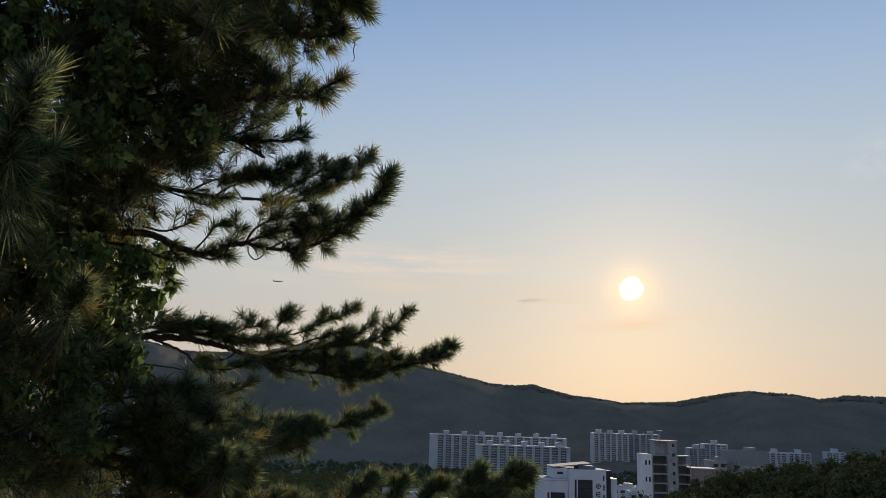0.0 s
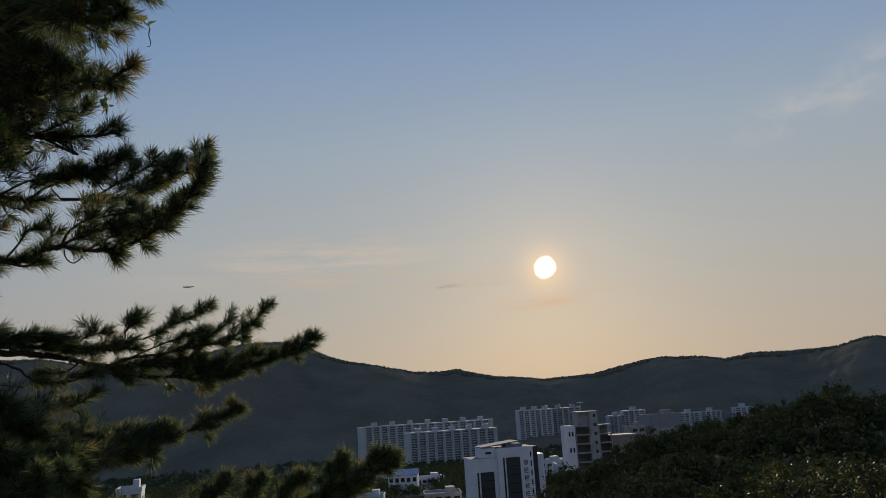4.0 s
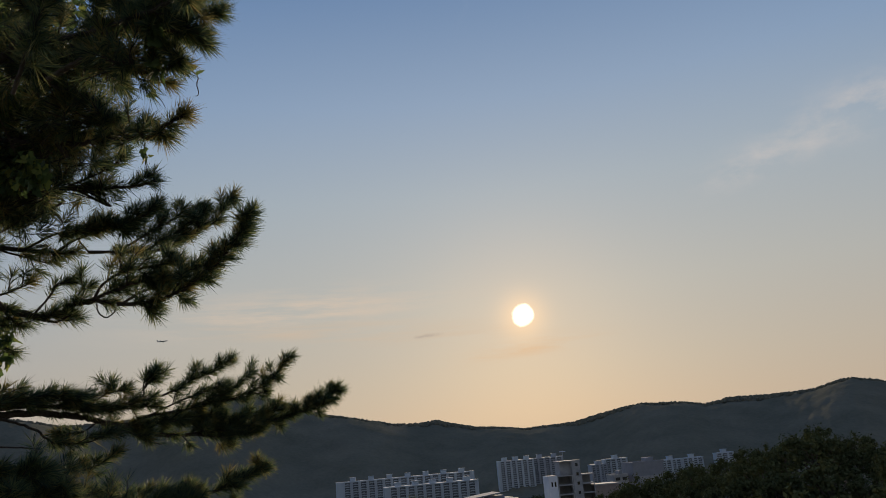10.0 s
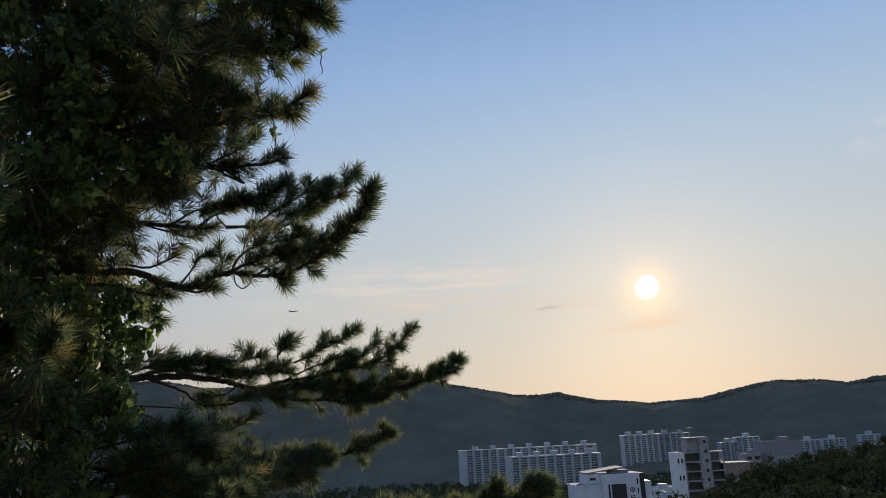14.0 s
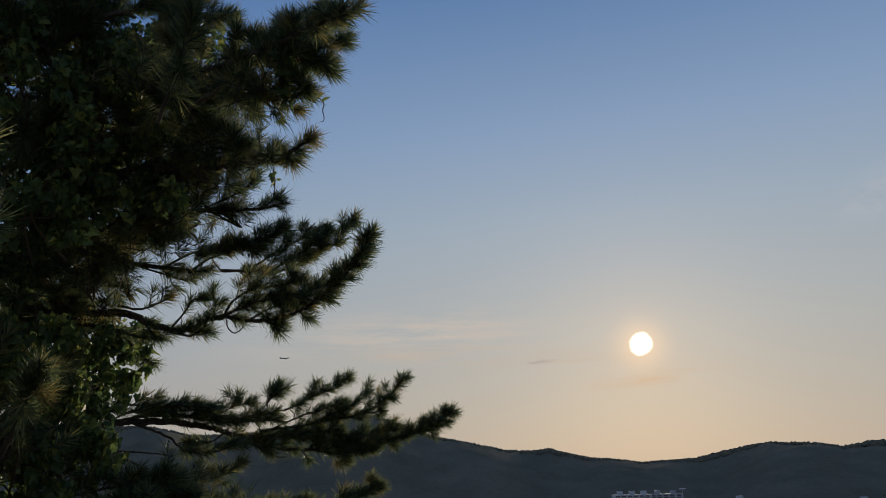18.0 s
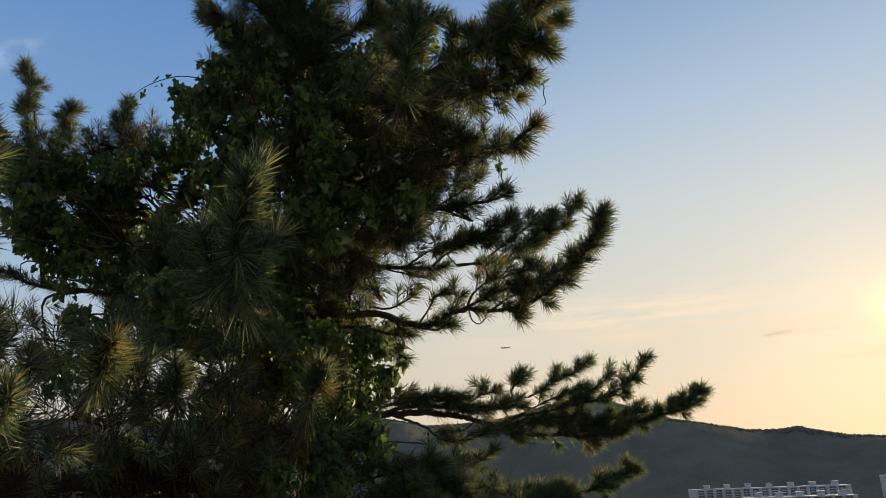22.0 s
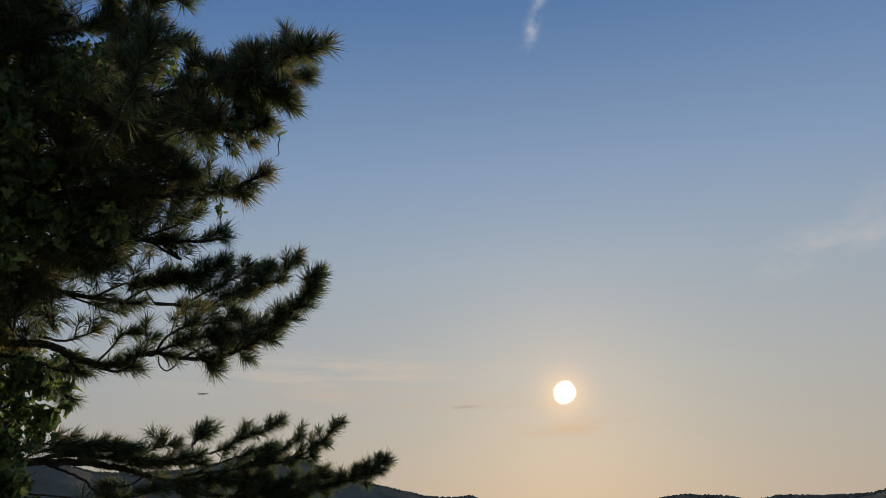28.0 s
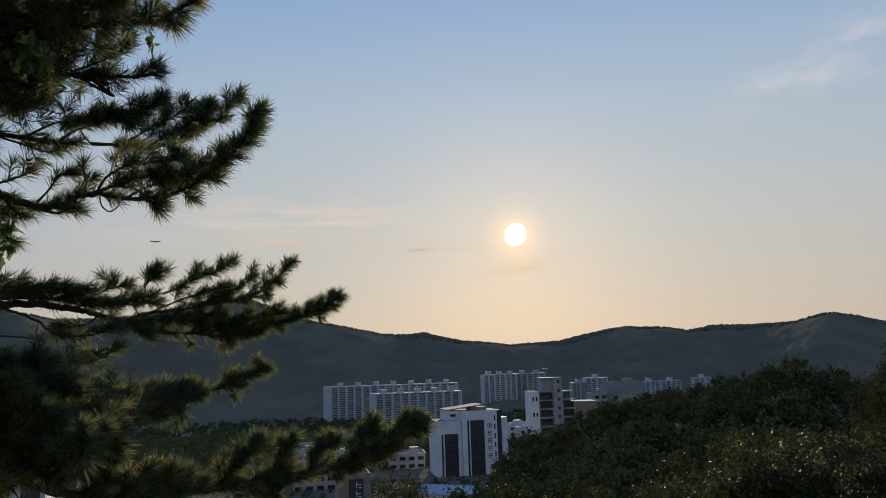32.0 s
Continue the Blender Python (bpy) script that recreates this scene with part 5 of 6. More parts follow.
foxtail(pine, 0.006, 0.35, 900, 16, [(-1.56, 3.64, 1.82), (-1.46, 3.73, 1.75), (-1.37, 3.81, 1.70), (-1.29, 3.88, 1.68), (-1.19, 3.93, 1.68), (-1.11, 3.98, 1.70), (-1.06, 4.00, 1.74), (-1.03, 4.01, 1.77)])
foxtail(pine, 0.005, 0.2, 700, 14, [(-1.59, 3.59, 1.92), (-1.50, 3.72, 2.00), (-1.39, 3.84, 2.01), (-1.27, 3.95, 2.02), (-1.18, 4.02, 2.03)])
foxtail(pine, 0.005, 0.2, 700, 12, [(-1.67, 3.44, 1.89), (-1.60, 3.59, 1.98), (-1.51, 3.68, 2.01)])
# the thick bough under it, seen from above
foxtail(pine, 0.013, 0.2, 1700, 44, [(-1.54, 3.06, 1.47), (-1.39, 3.25, 1.49), (-1.25, 3.38, 1.51), (-1.13, 3.51, 1.51), (-1.01, 3.65, 1.48), (-0.88, 3.77, 1.47), (-0.77, 3.87, 1.48), (-0.68, 3.94, 1.51), (-0.58, 3.99, 1.53)])
foxtail(pine, 0.007, 0.0, 2000, 26, [(-0.58, 3.99, 1.53), (-0.49, 4.02, 1.55), (-0.43, 4.05, 1.58), (-0.36, 4.08, 1.62), (-0.32, 4.09, 1.65)])
foxtail(pine, 0.007, 0.1, 1700, 46, [(-1.25, 3.38, 1.51), (-1.11, 3.52, 1.46), (-0.99, 3.64, 1.44), (-0.86, 3.76, 1.43), (-0.76, 3.84, 1.44), (-0.69, 3.89, 1.47)])
foxtail(pine, 0.006, 0.1, 1500, 46, [(-1.13, 3.51, 1.51), (-1.03, 3.65, 1.53), (-0.94, 3.78, 1.52), (-0.82, 3.88, 1.51), (-0.73, 3.95, 1.53), (-0.63, 4.01, 1.56)])
foxtail(pine, 0.004, 0.3, 800, 12, [(-0.76, 3.84, 1.44), (-0.71, 3.85, 1.42), (-0.67, 3.87, 1.41)])
# fronds between the trunk and the lower boughs
foxtail(pine, 0.021, 0.75, 800, 20, [(-1.61, 2.96, 1.47), (-1.45, 3.07, 1.42), (-1.31, 3.17, 1.38), (-1.18, 3.23, 1.34), (-0.99, 3.26, 1.28)])
foxtail(pine, 0.007, 0.3, 1300, 36, [(-1.39, 3.02, 1.46), (-1.22, 2.99, 1.54), (-1.11, 2.98, 1.58), (-1.02, 2.96, 1.60)])
foxtail(pine, 0.007, 0.2, 1400, 38, [(-1.31, 3.17, 1.38), (-1.12, 3.14, 1.37), (-0.97, 3.12, 1.38), (-0.84, 3.10, 1.41), (-0.77, 3.10, 1.42)])
foxtail(pine, 0.007, 0.2, 1400, 36, [(-1.18, 3.23, 1.34), (-1.03, 3.23, 1.32), (-0.89, 3.25, 1.32), (-0.76, 3.27, 1.35)])
foxtail(pine, 0.006, 0.3, 1200, 34, [(-1.43, 3.06, 1.61), (-1.27, 3.08, 1.64), (-1.13, 3.11, 1.65), (-0.98, 3.14, 1.67)])
foxtail(pine, 0.006, 0.2, 1300, 36, [(-1.40, 3.08, 1.42), (-1.22, 3.05, 1.47), (-1.07, 3.05, 1.49), (-0.92, 3.07, 1.47)])
foxtail(pine, 0.006, 0.2, 1200, 34, [(-1.39, 3.25, 1.49), (-1.22, 3.26, 1.58), (-1.07, 3.30, 1.59), (-0.98, 3.33, 1.56)])
foxtail(pine, 0.006, 0.2, 1200, 34, [(-1.18, 3.23, 1.34), (-1.04, 3.22, 1.43), (-0.90, 3.25, 1.44), (-0.77, 3.28, 1.41)])
# needles that close the level bough and the dark low fronds
foxtail(pine, 0.005, 0.1, 900, 26, [(-1.51, 3.75, 1.97), (-1.41, 3.89, 1.99), (-1.29, 4.01, 1.99), (-1.16, 4.11, 1.97)])
foxtail(pine, 0.005, 0.1, 900, 26, [(-1.27, 4.04, 1.96), (-1.15, 4.13, 1.98), (-1.03, 4.21, 1.98), (-0.88, 4.29, 2.00)])
foxtail(pine, 0.005, 0.1, 1000, 26, [(-1.10, 4.19, 1.91), (-0.96, 4.27, 1.90), (-0.82, 4.33, 1.90), (-0.66, 4.39, 1.90)])
foxtail(pine, 0.005, 0.1, 800, 22, [(-1.55, 3.69, 2.03), (-1.43, 3.80, 2.03), (-1.31, 3.91, 2.03), (-1.19, 4.02, 2.03)])
foxtail(pine, 0.008, 0.0, 1700, 44, [(-1.31, 3.09, 1.47), (-1.16, 3.18, 1.48), (-1.01, 3.27, 1.47), (-0.86, 3.36, 1.44)])
foxtail(pine, 0.008, 0.0, 1700, 44, [(-1.31, 3.09, 1.36), (-1.14, 3.19, 1.37), (-0.98, 3.27, 1.35), (-0.81, 3.38, 1.31)])
foxtail(pine, 0.008, 0.0, 1700, 44, [(-1.30, 3.10, 1.27), (-1.13, 3.19, 1.27), (-1.00, 3.27, 1.25), (-0.83, 3.37, 1.19)])
foxtail(pine, 0.008, 0.0, 1700, 44, [(-1.34, 3.14, 1.55), (-1.20, 3.23, 1.57), (-1.08, 3.29, 1.57), (-0.96, 3.38, 1.53)])
foxtail(pine, 0.008, 0.0, 1700, 44, [(-1.24, 3.02, 1.42), (-1.09, 3.10, 1.43), (-0.96, 3.18, 1.41), (-0.86, 3.26, 1.38)])
foxtail(pine, 0.008, 0.0, 1700, 44, [(-0.86, 3.36, 1.12), (-0.76, 3.39, 1.17), (-0.68, 3.43, 1.18), (-0.60, 3.48, 1.17)])
# the lowest bough, reaching out over the valley
foxtail(pine, 0.020, 0.25, 1400, 34, [(-1.31, 3.15, 1.36), (-1.11, 3.26, 1.21), (-0.86, 3.36, 1.12), (-0.67, 3.51, 1.11), (-0.46, 3.65, 1.11), (-0.23, 3.78, 1.12), (-0.05, 3.88, 1.12)])
foxtail(pine, 0.010, 0.0, 1900, 46, [(-0.05, 3.88, 1.12), (0.12, 3.96, 1.16), (0.26, 4.03, 1.22), (0.38, 4.05, 1.26), (0.46, 4.06, 1.31), (0.51, 4.07, 1.37)])
foxtail(pine, 0.006, 0.1, 1600, 40, [(-0.13, 3.84, 1.11), (-0.05, 3.86, 1.21), (-0.01, 3.87, 1.26), (0.00, 3.88, 1.31)])
foxtail(pine, 0.006, 0.05, 1700, 42, [(0.08, 3.94, 1.15), (0.15, 3.94, 1.23), (0.20, 3.94, 1.30), (0.24, 3.94, 1.36)])
foxtail(pine, 0.006, 0.1, 1500, 40, [(-0.30, 3.74, 1.11), (-0.23, 3.75, 1.19), (-0.20, 3.77, 1.26), (-0.17, 3.78, 1.31)])
foxtail(pine, 0.006, 0.1, 1500, 40, [(-0.51, 3.62, 1.11), (-0.41, 3.64, 1.21), (-0.35, 3.66, 1.27), (-0.32, 3.67, 1.33)])
foxtail(pine, 0.006, 0.05, 1600, 40, [(0.26, 4.03, 1.22), (0.35, 4.00, 1.28), (0.40, 3.99, 1.33), (0.43, 3.98, 1.36)])
foxtail(pine, 0.005, 0.1, 1400, 36, [(-0.15, 3.82, 1.11), (-0.23, 3.78, 1.08), (-0.34, 3.73, 1.05)])
foxtail(pine, 0.005, 0.1, 1400, 36, [(-0.69, 3.51, 1.11), (-0.63, 3.52, 1.17), (-0.58, 3.55, 1.21)])
foxtail(pine, 0.005, 0.1, 1400, 36, [(0.12, 3.96, 1.16), (0.19, 3.94, 1.20), (0.29, 3.93, 1.21), (0.36, 3.94, 1.23)])
limb(pine, 0.011, 80, 0.12, 0.10, [(-1.50, 2.90, 3.21), (-0.93, 2.59, 3.15), (-0.58, 2.29, 3.04), (-0.34, 2.04, 2.96), (-0.21, 1.96, 2.94)], 1.0, 1.2)
limb(pine, 0.011, 80, 0.12, 0.10, [(-0.92, 2.61, 3.11), (-0.62, 2.45, 2.95), (-0.48, 2.35, 2.90), (-0.38, 2.28, 2.89)])
limb(pine, 0.011, 80, 0.12, 0.10, [(-0.58, 2.29, 3.04), (-0.44, 2.24, 2.98), (-0.32, 2.20, 2.95)])
limb(pine, 0.011, 80, 0.12, 0.10, [(-1.53, 2.88, 3.43), (-1.65, 2.69, 3.51), (-1.75, 2.54, 3.52), (-1.81, 2.42, 3.61)])
limb(pine, 0.011, 80, 0.12, 0.10, [(-1.46, 2.81, 3.60), (-1.56, 2.55, 3.67), (-1.72, 2.40, 3.72)])
limb(pine, 0.011, 80, 0.12, 0.10, [(-1.41, 2.84, 4.28), (-1.39, 2.30, 4.06), (-1.46, 2.04, 4.11)])
limb(pine, 0.011, 80, 0.12, 0.10, [(-1.34, 2.80, 4.58), (-0.93, 2.39, 4.22), (-0.73, 2.31, 4.23)])
limb(pine, 0.022, 30, 0.12, 0.20, [(-1.87, 3.16, 2.21), (-2.28, 2.94, 2.41), (-2.56, 2.81, 2.51), (-2.81, 2.68, 2.54), (-3.01, 2.57, 2.63)])
limb(pine, 0.011, 80, 0.12, 0.10, [(-2.51, 2.85, 2.49), (-2.50, 2.80, 2.83), (-2.48, 2.74, 3.14), (-2.44, 2.69, 3.41)])
limb(pine, 0.011, 80, 0.12, 0.10, [(-2.81, 2.68, 2.54), (-2.85, 2.61, 2.96), (-2.88, 2.53, 3.32), (-2.84, 2.47, 3.58)])
limb(pine, 0.011, 80, 0.12, 0.10, [(-2.85, 2.63, 2.93), (-2.77, 2.64, 3.21), (-2.73, 2.62, 3.43)])
limb(pine, 0.011, 80, 0.12, 0.10, [(-2.93, 2.61, 2.94), (-3.06, 2.41, 3.16), (-3.23, 2.18, 3.14), (-3.31, 2.08, 3.10)])
limb(pine, 0.011, 80, 0.12, 0.10, [(-2.97, 2.56, 3.08), (-3.01, 2.41, 3.26), (-3.01, 2.34, 3.36)])
limb(pine, 0.011, 80, 0.12, 0.10, [(-2.33, 2.90, 2.41), (-2.33, 2.90, 2.80), (-2.18, 2.90, 3.09)])
limb(pine, 0.050, 24, 0.14, 0.10, [(-1.82, 3.33, 1.54), (-1.80, 2.50, 1.64), (-1.84, 1.93, 1.64), (-1.83, 1.49, 1.59), (-1.78, 1.19, 1.56)])
limb(pine, 0.011, 46, 0.16, 0.45, [(-1.78, 2.97, 2.26), (-1.31, 2.06, 2.21), (-1.01, 1.59, 2.18), (-0.90, 1.44, 2.26)])
limb(pine, 0.011, 55, 0.13, 0.50, [(-1.62, 1.75, 1.81), (-1.38, 1.56, 1.86), (-1.29, 1.49, 1.95)])
limb(pine, 0.011, 60, 0.14, 0.50, [(-1.42, 2.55, 1.70), (-1.22, 2.31, 1.82), (-1.13, 2.23, 1.97)])
limb(pine, 0.011, 60, 0.14, 0.50, [(-1.07, 2.57, 3.07), (-0.82, 2.22, 3.00), (-0.70, 2.02, 3.01)])
limb(pine, 0.011, 60, 0.13, 0.50, [(-1.78, 2.29, 1.75), (-1.56, 2.08, 1.85), (-1.48, 1.99, 1.96)])
limb(pine, 0.011, 60, 0.13, 0.50, [(-1.01, 3.13, 1.23), (-0.88, 2.97, 1.33), (-0.82, 2.89, 1.43)])
limb(pine, 0.011, 90, 0.13, 0.10, [(-1.60, 3.17, 1.57), (-1.28, 3.32, 1.49), (-1.03, 3.41, 1.41), (-0.86, 3.57, 1.43)])
limb(pine, 0.011, 80, 0.12, 0.10, [(-1.47, 3.12, 1.37), (-1.12, 3.26, 1.31), (-0.86, 3.35, 1.31)])
bough(pine, (-1.52, 3.17, 2.34), (-1.55, 3.21, 2.51), 0.13, 14)
bough(pine, (-1.34, 3.16, 2.55), (-1.39, 3.17, 2.54), 0.11, 12)
bough(pine, (-1.52, 3.17, 2.34), (-1.65, 3.20, 2.36), 0.13, 14)
bough(pine, (-1.83, 3.15, 2.29), (-1.72, 3.12, 2.49), 0.15, 16)
bough(pine, (-1.52, 3.17, 2.34), (-1.63, 3.06, 2.50), 0.16, 17)
bough(pine, (-1.52, 3.17, 2.34), (-1.54, 3.20, 2.38), 0.11, 12)
bough(pine, (-0.93, 2.59, 3.15), (-0.88, 2.68, 3.04), 0.13, 14)
bough(pine, (-0.74, 2.51, 3.02), (-0.72, 2.60, 3.08), 0.09, 10)
bough(pine, (-0.91, 2.69, 2.81), (-0.78, 2.77, 2.93), 0.13, 14)
bough(pine, (-0.98, 2.73, 2.82), (-0.97, 2.86, 2.87), 0.13, 14)
bough(pine, (-1.13, 3.15, 2.79), (-1.11, 2.97, 2.73), 0.13, 14)
bough(pine, (-1.10, 2.79, 2.84), (-1.03, 2.78, 2.97), 0.13, 14)
bough(pine, (-1.04, 2.65, 3.16), (-1.04, 2.67, 3.17), 0.14, 15)
bough(pine, (-3.10, 2.36, 3.15), (-3.02, 2.30, 3.13), 0.13, 14)
bough(pine, (-3.04, 2.45, 3.11), (-2.94, 2.42, 3.11), 0.14, 15)
bough(pine, (-2.80, 2.64, 3.10), (-2.73, 2.52, 3.10), 0.15, 16)
bough(pine, (-2.47, 2.73, 3.20), (-2.57, 2.62, 3.19), 0.11, 12)
bough(pine, (-2.49, 2.75, 3.08), (-2.36, 2.74, 3.09), 0.13, 14)
bough(pine, (-2.85, 2.61, 2.96), (-2.82, 2.51, 2.93), 0.11, 12)
bough(pine, (-1.71, 2.60, 3.51), (-1.58, 2.51, 3.52), 0.22, 25)
bough(pine, (-1.60, 2.76, 3.48), (-1.55, 2.66, 3.12), 0.26, 31)
bough(pine, (-1.15, 2.71, 3.17), (-1.26, 2.74, 3.04), 0.26, 31)
bough(pine, (-0.93, 2.59, 3.15), (-1.00, 2.60, 3.08), 0.22, 25)
bough(pine, (-0.74, 2.51, 3.02), (-0.84, 2.60, 2.96), 0.18, 20)
bough(pine, (-0.57, 2.41, 2.93), (-0.59, 2.35, 2.93), 0.13, 14)
bough(pine, (-1.22, 2.84, 2.85), (-1.47, 2.90, 2.72), 0.26, 31)
bough(pine, (-1.22, 2.84, 2.85), (-1.17, 2.89, 2.82), 0.20, 22)
bough(pine, (-1.22, 2.84, 2.85), (-1.63, 2.69, 2.66), 0.26, 31)
bough(pine, (-2.20, 2.98, 2.37), (-1.84, 2.47, 2.52), 0.25, 30)
bough(pine, (-1.52, 3.17, 2.34), (-1.66, 2.79, 2.30), 0.18, 20)
bough(pine, (-1.81, 2.67, 1.62), (-1.43, 2.75, 2.00), 0.12, 13)
bough(pine, (-1.81, 2.39, 1.64), (-1.61, 2.39, 2.04), 0.25, 30)
bough(pine, (-1.83, 2.16, 1.64), (-1.82, 2.22, 2.04), 0.22, 25)
bough(pine, (-1.81, 2.67, 1.62), (-1.57, 2.69, 1.78), 0.26, 31)
bough(pine, (-1.41, 3.26, 1.52), (-1.45, 3.00, 1.71), 0.20, 22)
bough(pine, (-1.81, 2.39, 1.64), (-1.72, 2.34, 1.76), 0.28, 34)
bough(pine, (-1.84, 1.93, 1.64), (-1.73, 1.92, 1.86), 0.25, 30)
bough(pine, (-2.80, 2.64, 3.10), (-2.76, 2.66, 3.04), 0.22, 25)
bough(pine, (-2.51, 2.81, 2.77), (-2.61, 2.80, 2.76), 0.22, 25)
bough(pine, (-2.66, 2.76, 2.52), (-2.58, 2.57, 2.24), 0.20, 22)
bough(pine, (-1.81, 2.67, 1.62), (-1.56, 2.70, 1.55), 0.25, 30)
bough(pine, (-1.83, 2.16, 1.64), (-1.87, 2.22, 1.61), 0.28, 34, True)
bough(pine, (-1.41, 3.26, 1.52), (-1.40, 3.13, 1.53), 0.22, 25)
bough(pine, (-1.39, 2.30, 4.06), (-1.37, 2.37, 3.84), 0.26, 31)
bough(pine, (-1.71, 2.60, 3.51), (-1.70, 2.58, 3.30), 0.22, 25)
bough(pine, (-1.13, 3.15, 2.79), (-1.12, 3.09, 2.66), 0.14, 15)
bough(pine, (-2.46, 2.72, 3.25), (-2.39, 2.78, 3.22), 0.16, 17)
bough(pine, (-1.10, 2.79, 2.84), (-1.10, 2.89, 2.88), 0.17, 18)
bough(pine, (-0.96, 3.13, 2.81), (-0.97, 2.96, 2.83), 0.14, 15)
bough(pine, (-0.98, 2.73, 2.82), (-0.91, 2.73, 2.88), 0.15, 16)
bough(pine, (-1.32, 3.16, 2.55), (-1.34, 3.01, 2.59), 0.17, 18)
bough(pine, (-1.34, 3.16, 2.55), (-1.46, 2.98, 2.50), 0.20, 22)
bough(pine, (-1.25, 3.14, 2.78), (-1.21, 3.04, 2.67), 0.13, 14)
bough(pine, (-1.22, 2.84, 2.85), (-1.35, 2.89, 2.88), 0.20, 22)
bough(pine, (-1.34, 2.78, 3.46), (-1.35, 2.62, 3.38), 0.16, 17)
bough(pine, (-1.23, 2.72, 3.52), (-1.31, 2.63, 3.58), 0.18, 20)
bough(pine, (-1.34, 2.78, 3.46), (-1.44, 2.67, 3.22), 0.18, 20)
bough(pine, (-1.22, 2.84, 2.85), (-1.49, 2.75, 3.03), 0.16, 17)
bough(pine, (-1.80, 2.50, 1.64), (-1.72, 2.56, 1.40), 0.28, 34)
bough(pine, (-1.81, 2.83, 1.60), (-1.64, 2.84, 1.33), 0.26, 31)
bough(pine, (-1.82, 2.27, 1.64), (-1.76, 2.28, 1.50), 0.26, 31, True)
bough(pine, (-1.50, 3.25, 1.47), (-1.48, 3.05, 1.35), 0.22, 25)
bough(pine, (-1.26, 3.21, 1.33), (-1.26, 3.14, 1.23), 0.22, 25)
bough(pine, (-1.23, 3.34, 1.47), (-1.21, 3.35, 1.55), 0.22, 25)
bough(pine, (-0.97, 3.32, 1.31), (-0.96, 3.33, 1.39), 0.18, 20)
bough(pine, (-0.86, 3.57, 1.43), (-0.88, 3.56, 1.47), 0.14, 15)
bough(pine, (-1.13, 3.37, 1.44), (-1.10, 3.39, 1.56), 0.18, 20)
bough(pine, (-1.19, 3.24, 1.32), (-1.18, 3.25, 1.42), 0.15, 16)
# the far side of the crown
bough(pine, (-1.58, 2.99, 3.43), (-1.97, 3.09, 3.68), 0.24, 26)
bough(pine, (-1.63, 3.04, 3.18), (-1.85, 3.29, 3.43), 0.24, 26)
bough(pine, (-1.58, 2.99, 3.41), (-1.57, 3.33, 3.66), 0.24, 26)
bough(pine, (-1.69, 3.10, 2.87), (-2.04, 3.22, 3.12), 0.24, 26)
bough(pine, (-1.72, 3.12, 2.71), (-1.80, 3.43, 2.96), 0.24, 26)
bough(pine, (-1.67, 3.08, 2.96), (-1.50, 3.41, 3.21), 0.24, 26)
bough(pine, (-1.75, 3.14, 2.56), (-1.49, 3.47, 2.81), 0.24, 26)
bough(pine, (-1.78, 3.14, 2.48), (-2.02, 3.35, 2.73), 0.24, 26)
bough(pine, (-1.82, 3.15, 2.34), (-1.76, 3.51, 2.59), 0.24, 26)
bough(pine, (-1.63, 3.05, 3.17), (-1.17, 3.28, 3.42), 0.24, 26)
bough(pine, (-1.72, 3.12, 2.72), (-1.24, 3.36, 2.97), 0.24, 26)
bough(pine, (-1.83, 3.15, 2.30), (-2.26, 3.25, 2.55), 0.24, 26)
bough(pine, (-1.86, 3.15, 2.20), (-2.03, 3.41, 2.45), 0.24, 26)
brush(pine, (-1.10, 1.63, 2.06), (-1.05, 1.49, 2.18), 330, 0.100)
brush(pine, (-1.06, 1.65, 2.05), (-0.93, 1.58, 2.17), 330, 0.100)
brush(pine, (-1.04, 1.60, 2.07), (-0.93, 1.46, 2.23), 520, 0.095)
brush(pine, (-2.88, 2.56, 3.39), (-2.86, 2.48, 3.54), 170, 0.085)
brush(pine, (-2.78, 2.65, 3.32), (-2.74, 2.63, 3.40), 110, 0.075)
brush(pine, (-2.52, 2.74, 3.22), (-2.45, 2.70, 3.37), 160, 0.080)
brush(pine, (-0.83, 2.20, 2.83), (-0.71, 2.04, 2.97), 380, 0.095)
brush(pine, (-1.37, 1.56, 1.87), (-1.29, 1.49, 1.94), 260, 0.090)
brush(pine, (-1.19, 2.27, 1.84), (-1.14, 2.23, 1.94), 260, 0.090)
brush(pine, (-0.86, 2.98, 1.33), (-0.84, 2.94, 1.39), 260, 0.085)
brush(pine, (-1.55, 2.08, 1.87), (-1.49, 1.99, 1.94), 240, 0.085)
brush(pine, (-1.46, 2.49, 2.81), (-1.39, 2.37, 2.88), 240, 0.085)

pine_2 = pine_tree("pine_tree", "smaller pine with a forked trunk and long dark needles", (0, 0, 0),
                   [([(-2.60, 1.58, -0.45), (-2.65, 1.55, 1.65), (-2.65, 1.47, 2.06), (-2.57, 1.41, 2.34), (-2.52, 1.29, 2.51), (-2.50, 1.21, 2.68), (-2.42, 1.04, 3.00)], 0.027, 0.008)])
foxtail(pine_2, 0.010, 0.3, 900, 20, [(-2.59, 1.43, 2.28), (-2.30, 1.44, 2.31), (-2.33, 1.59, 2.33), (-2.34, 1.76, 2.35), (-2.35, 1.83, 2.38)])
foxtail(pine_2, 0.009, 0.15, 900, 22, [(-2.55, 1.36, 2.42), (-2.33, 1.38, 2.46), (-2.34, 1.47, 2.48), (-2.33, 1.54, 2.48), (-2.31, 1.62, 2.47), (-2.28, 1.69, 2.45)])
foxtail(pine_2, 0.008, 0.2, 1000, 24, [(-2.57, 1.40, 2.36), (-2.34, 1.40, 2.54), (-2.36, 1.50, 2.62), (-2.34, 1.57, 2.66), (-2.32, 1.65, 2.72), (-2.32, 1.68, 2.77)])
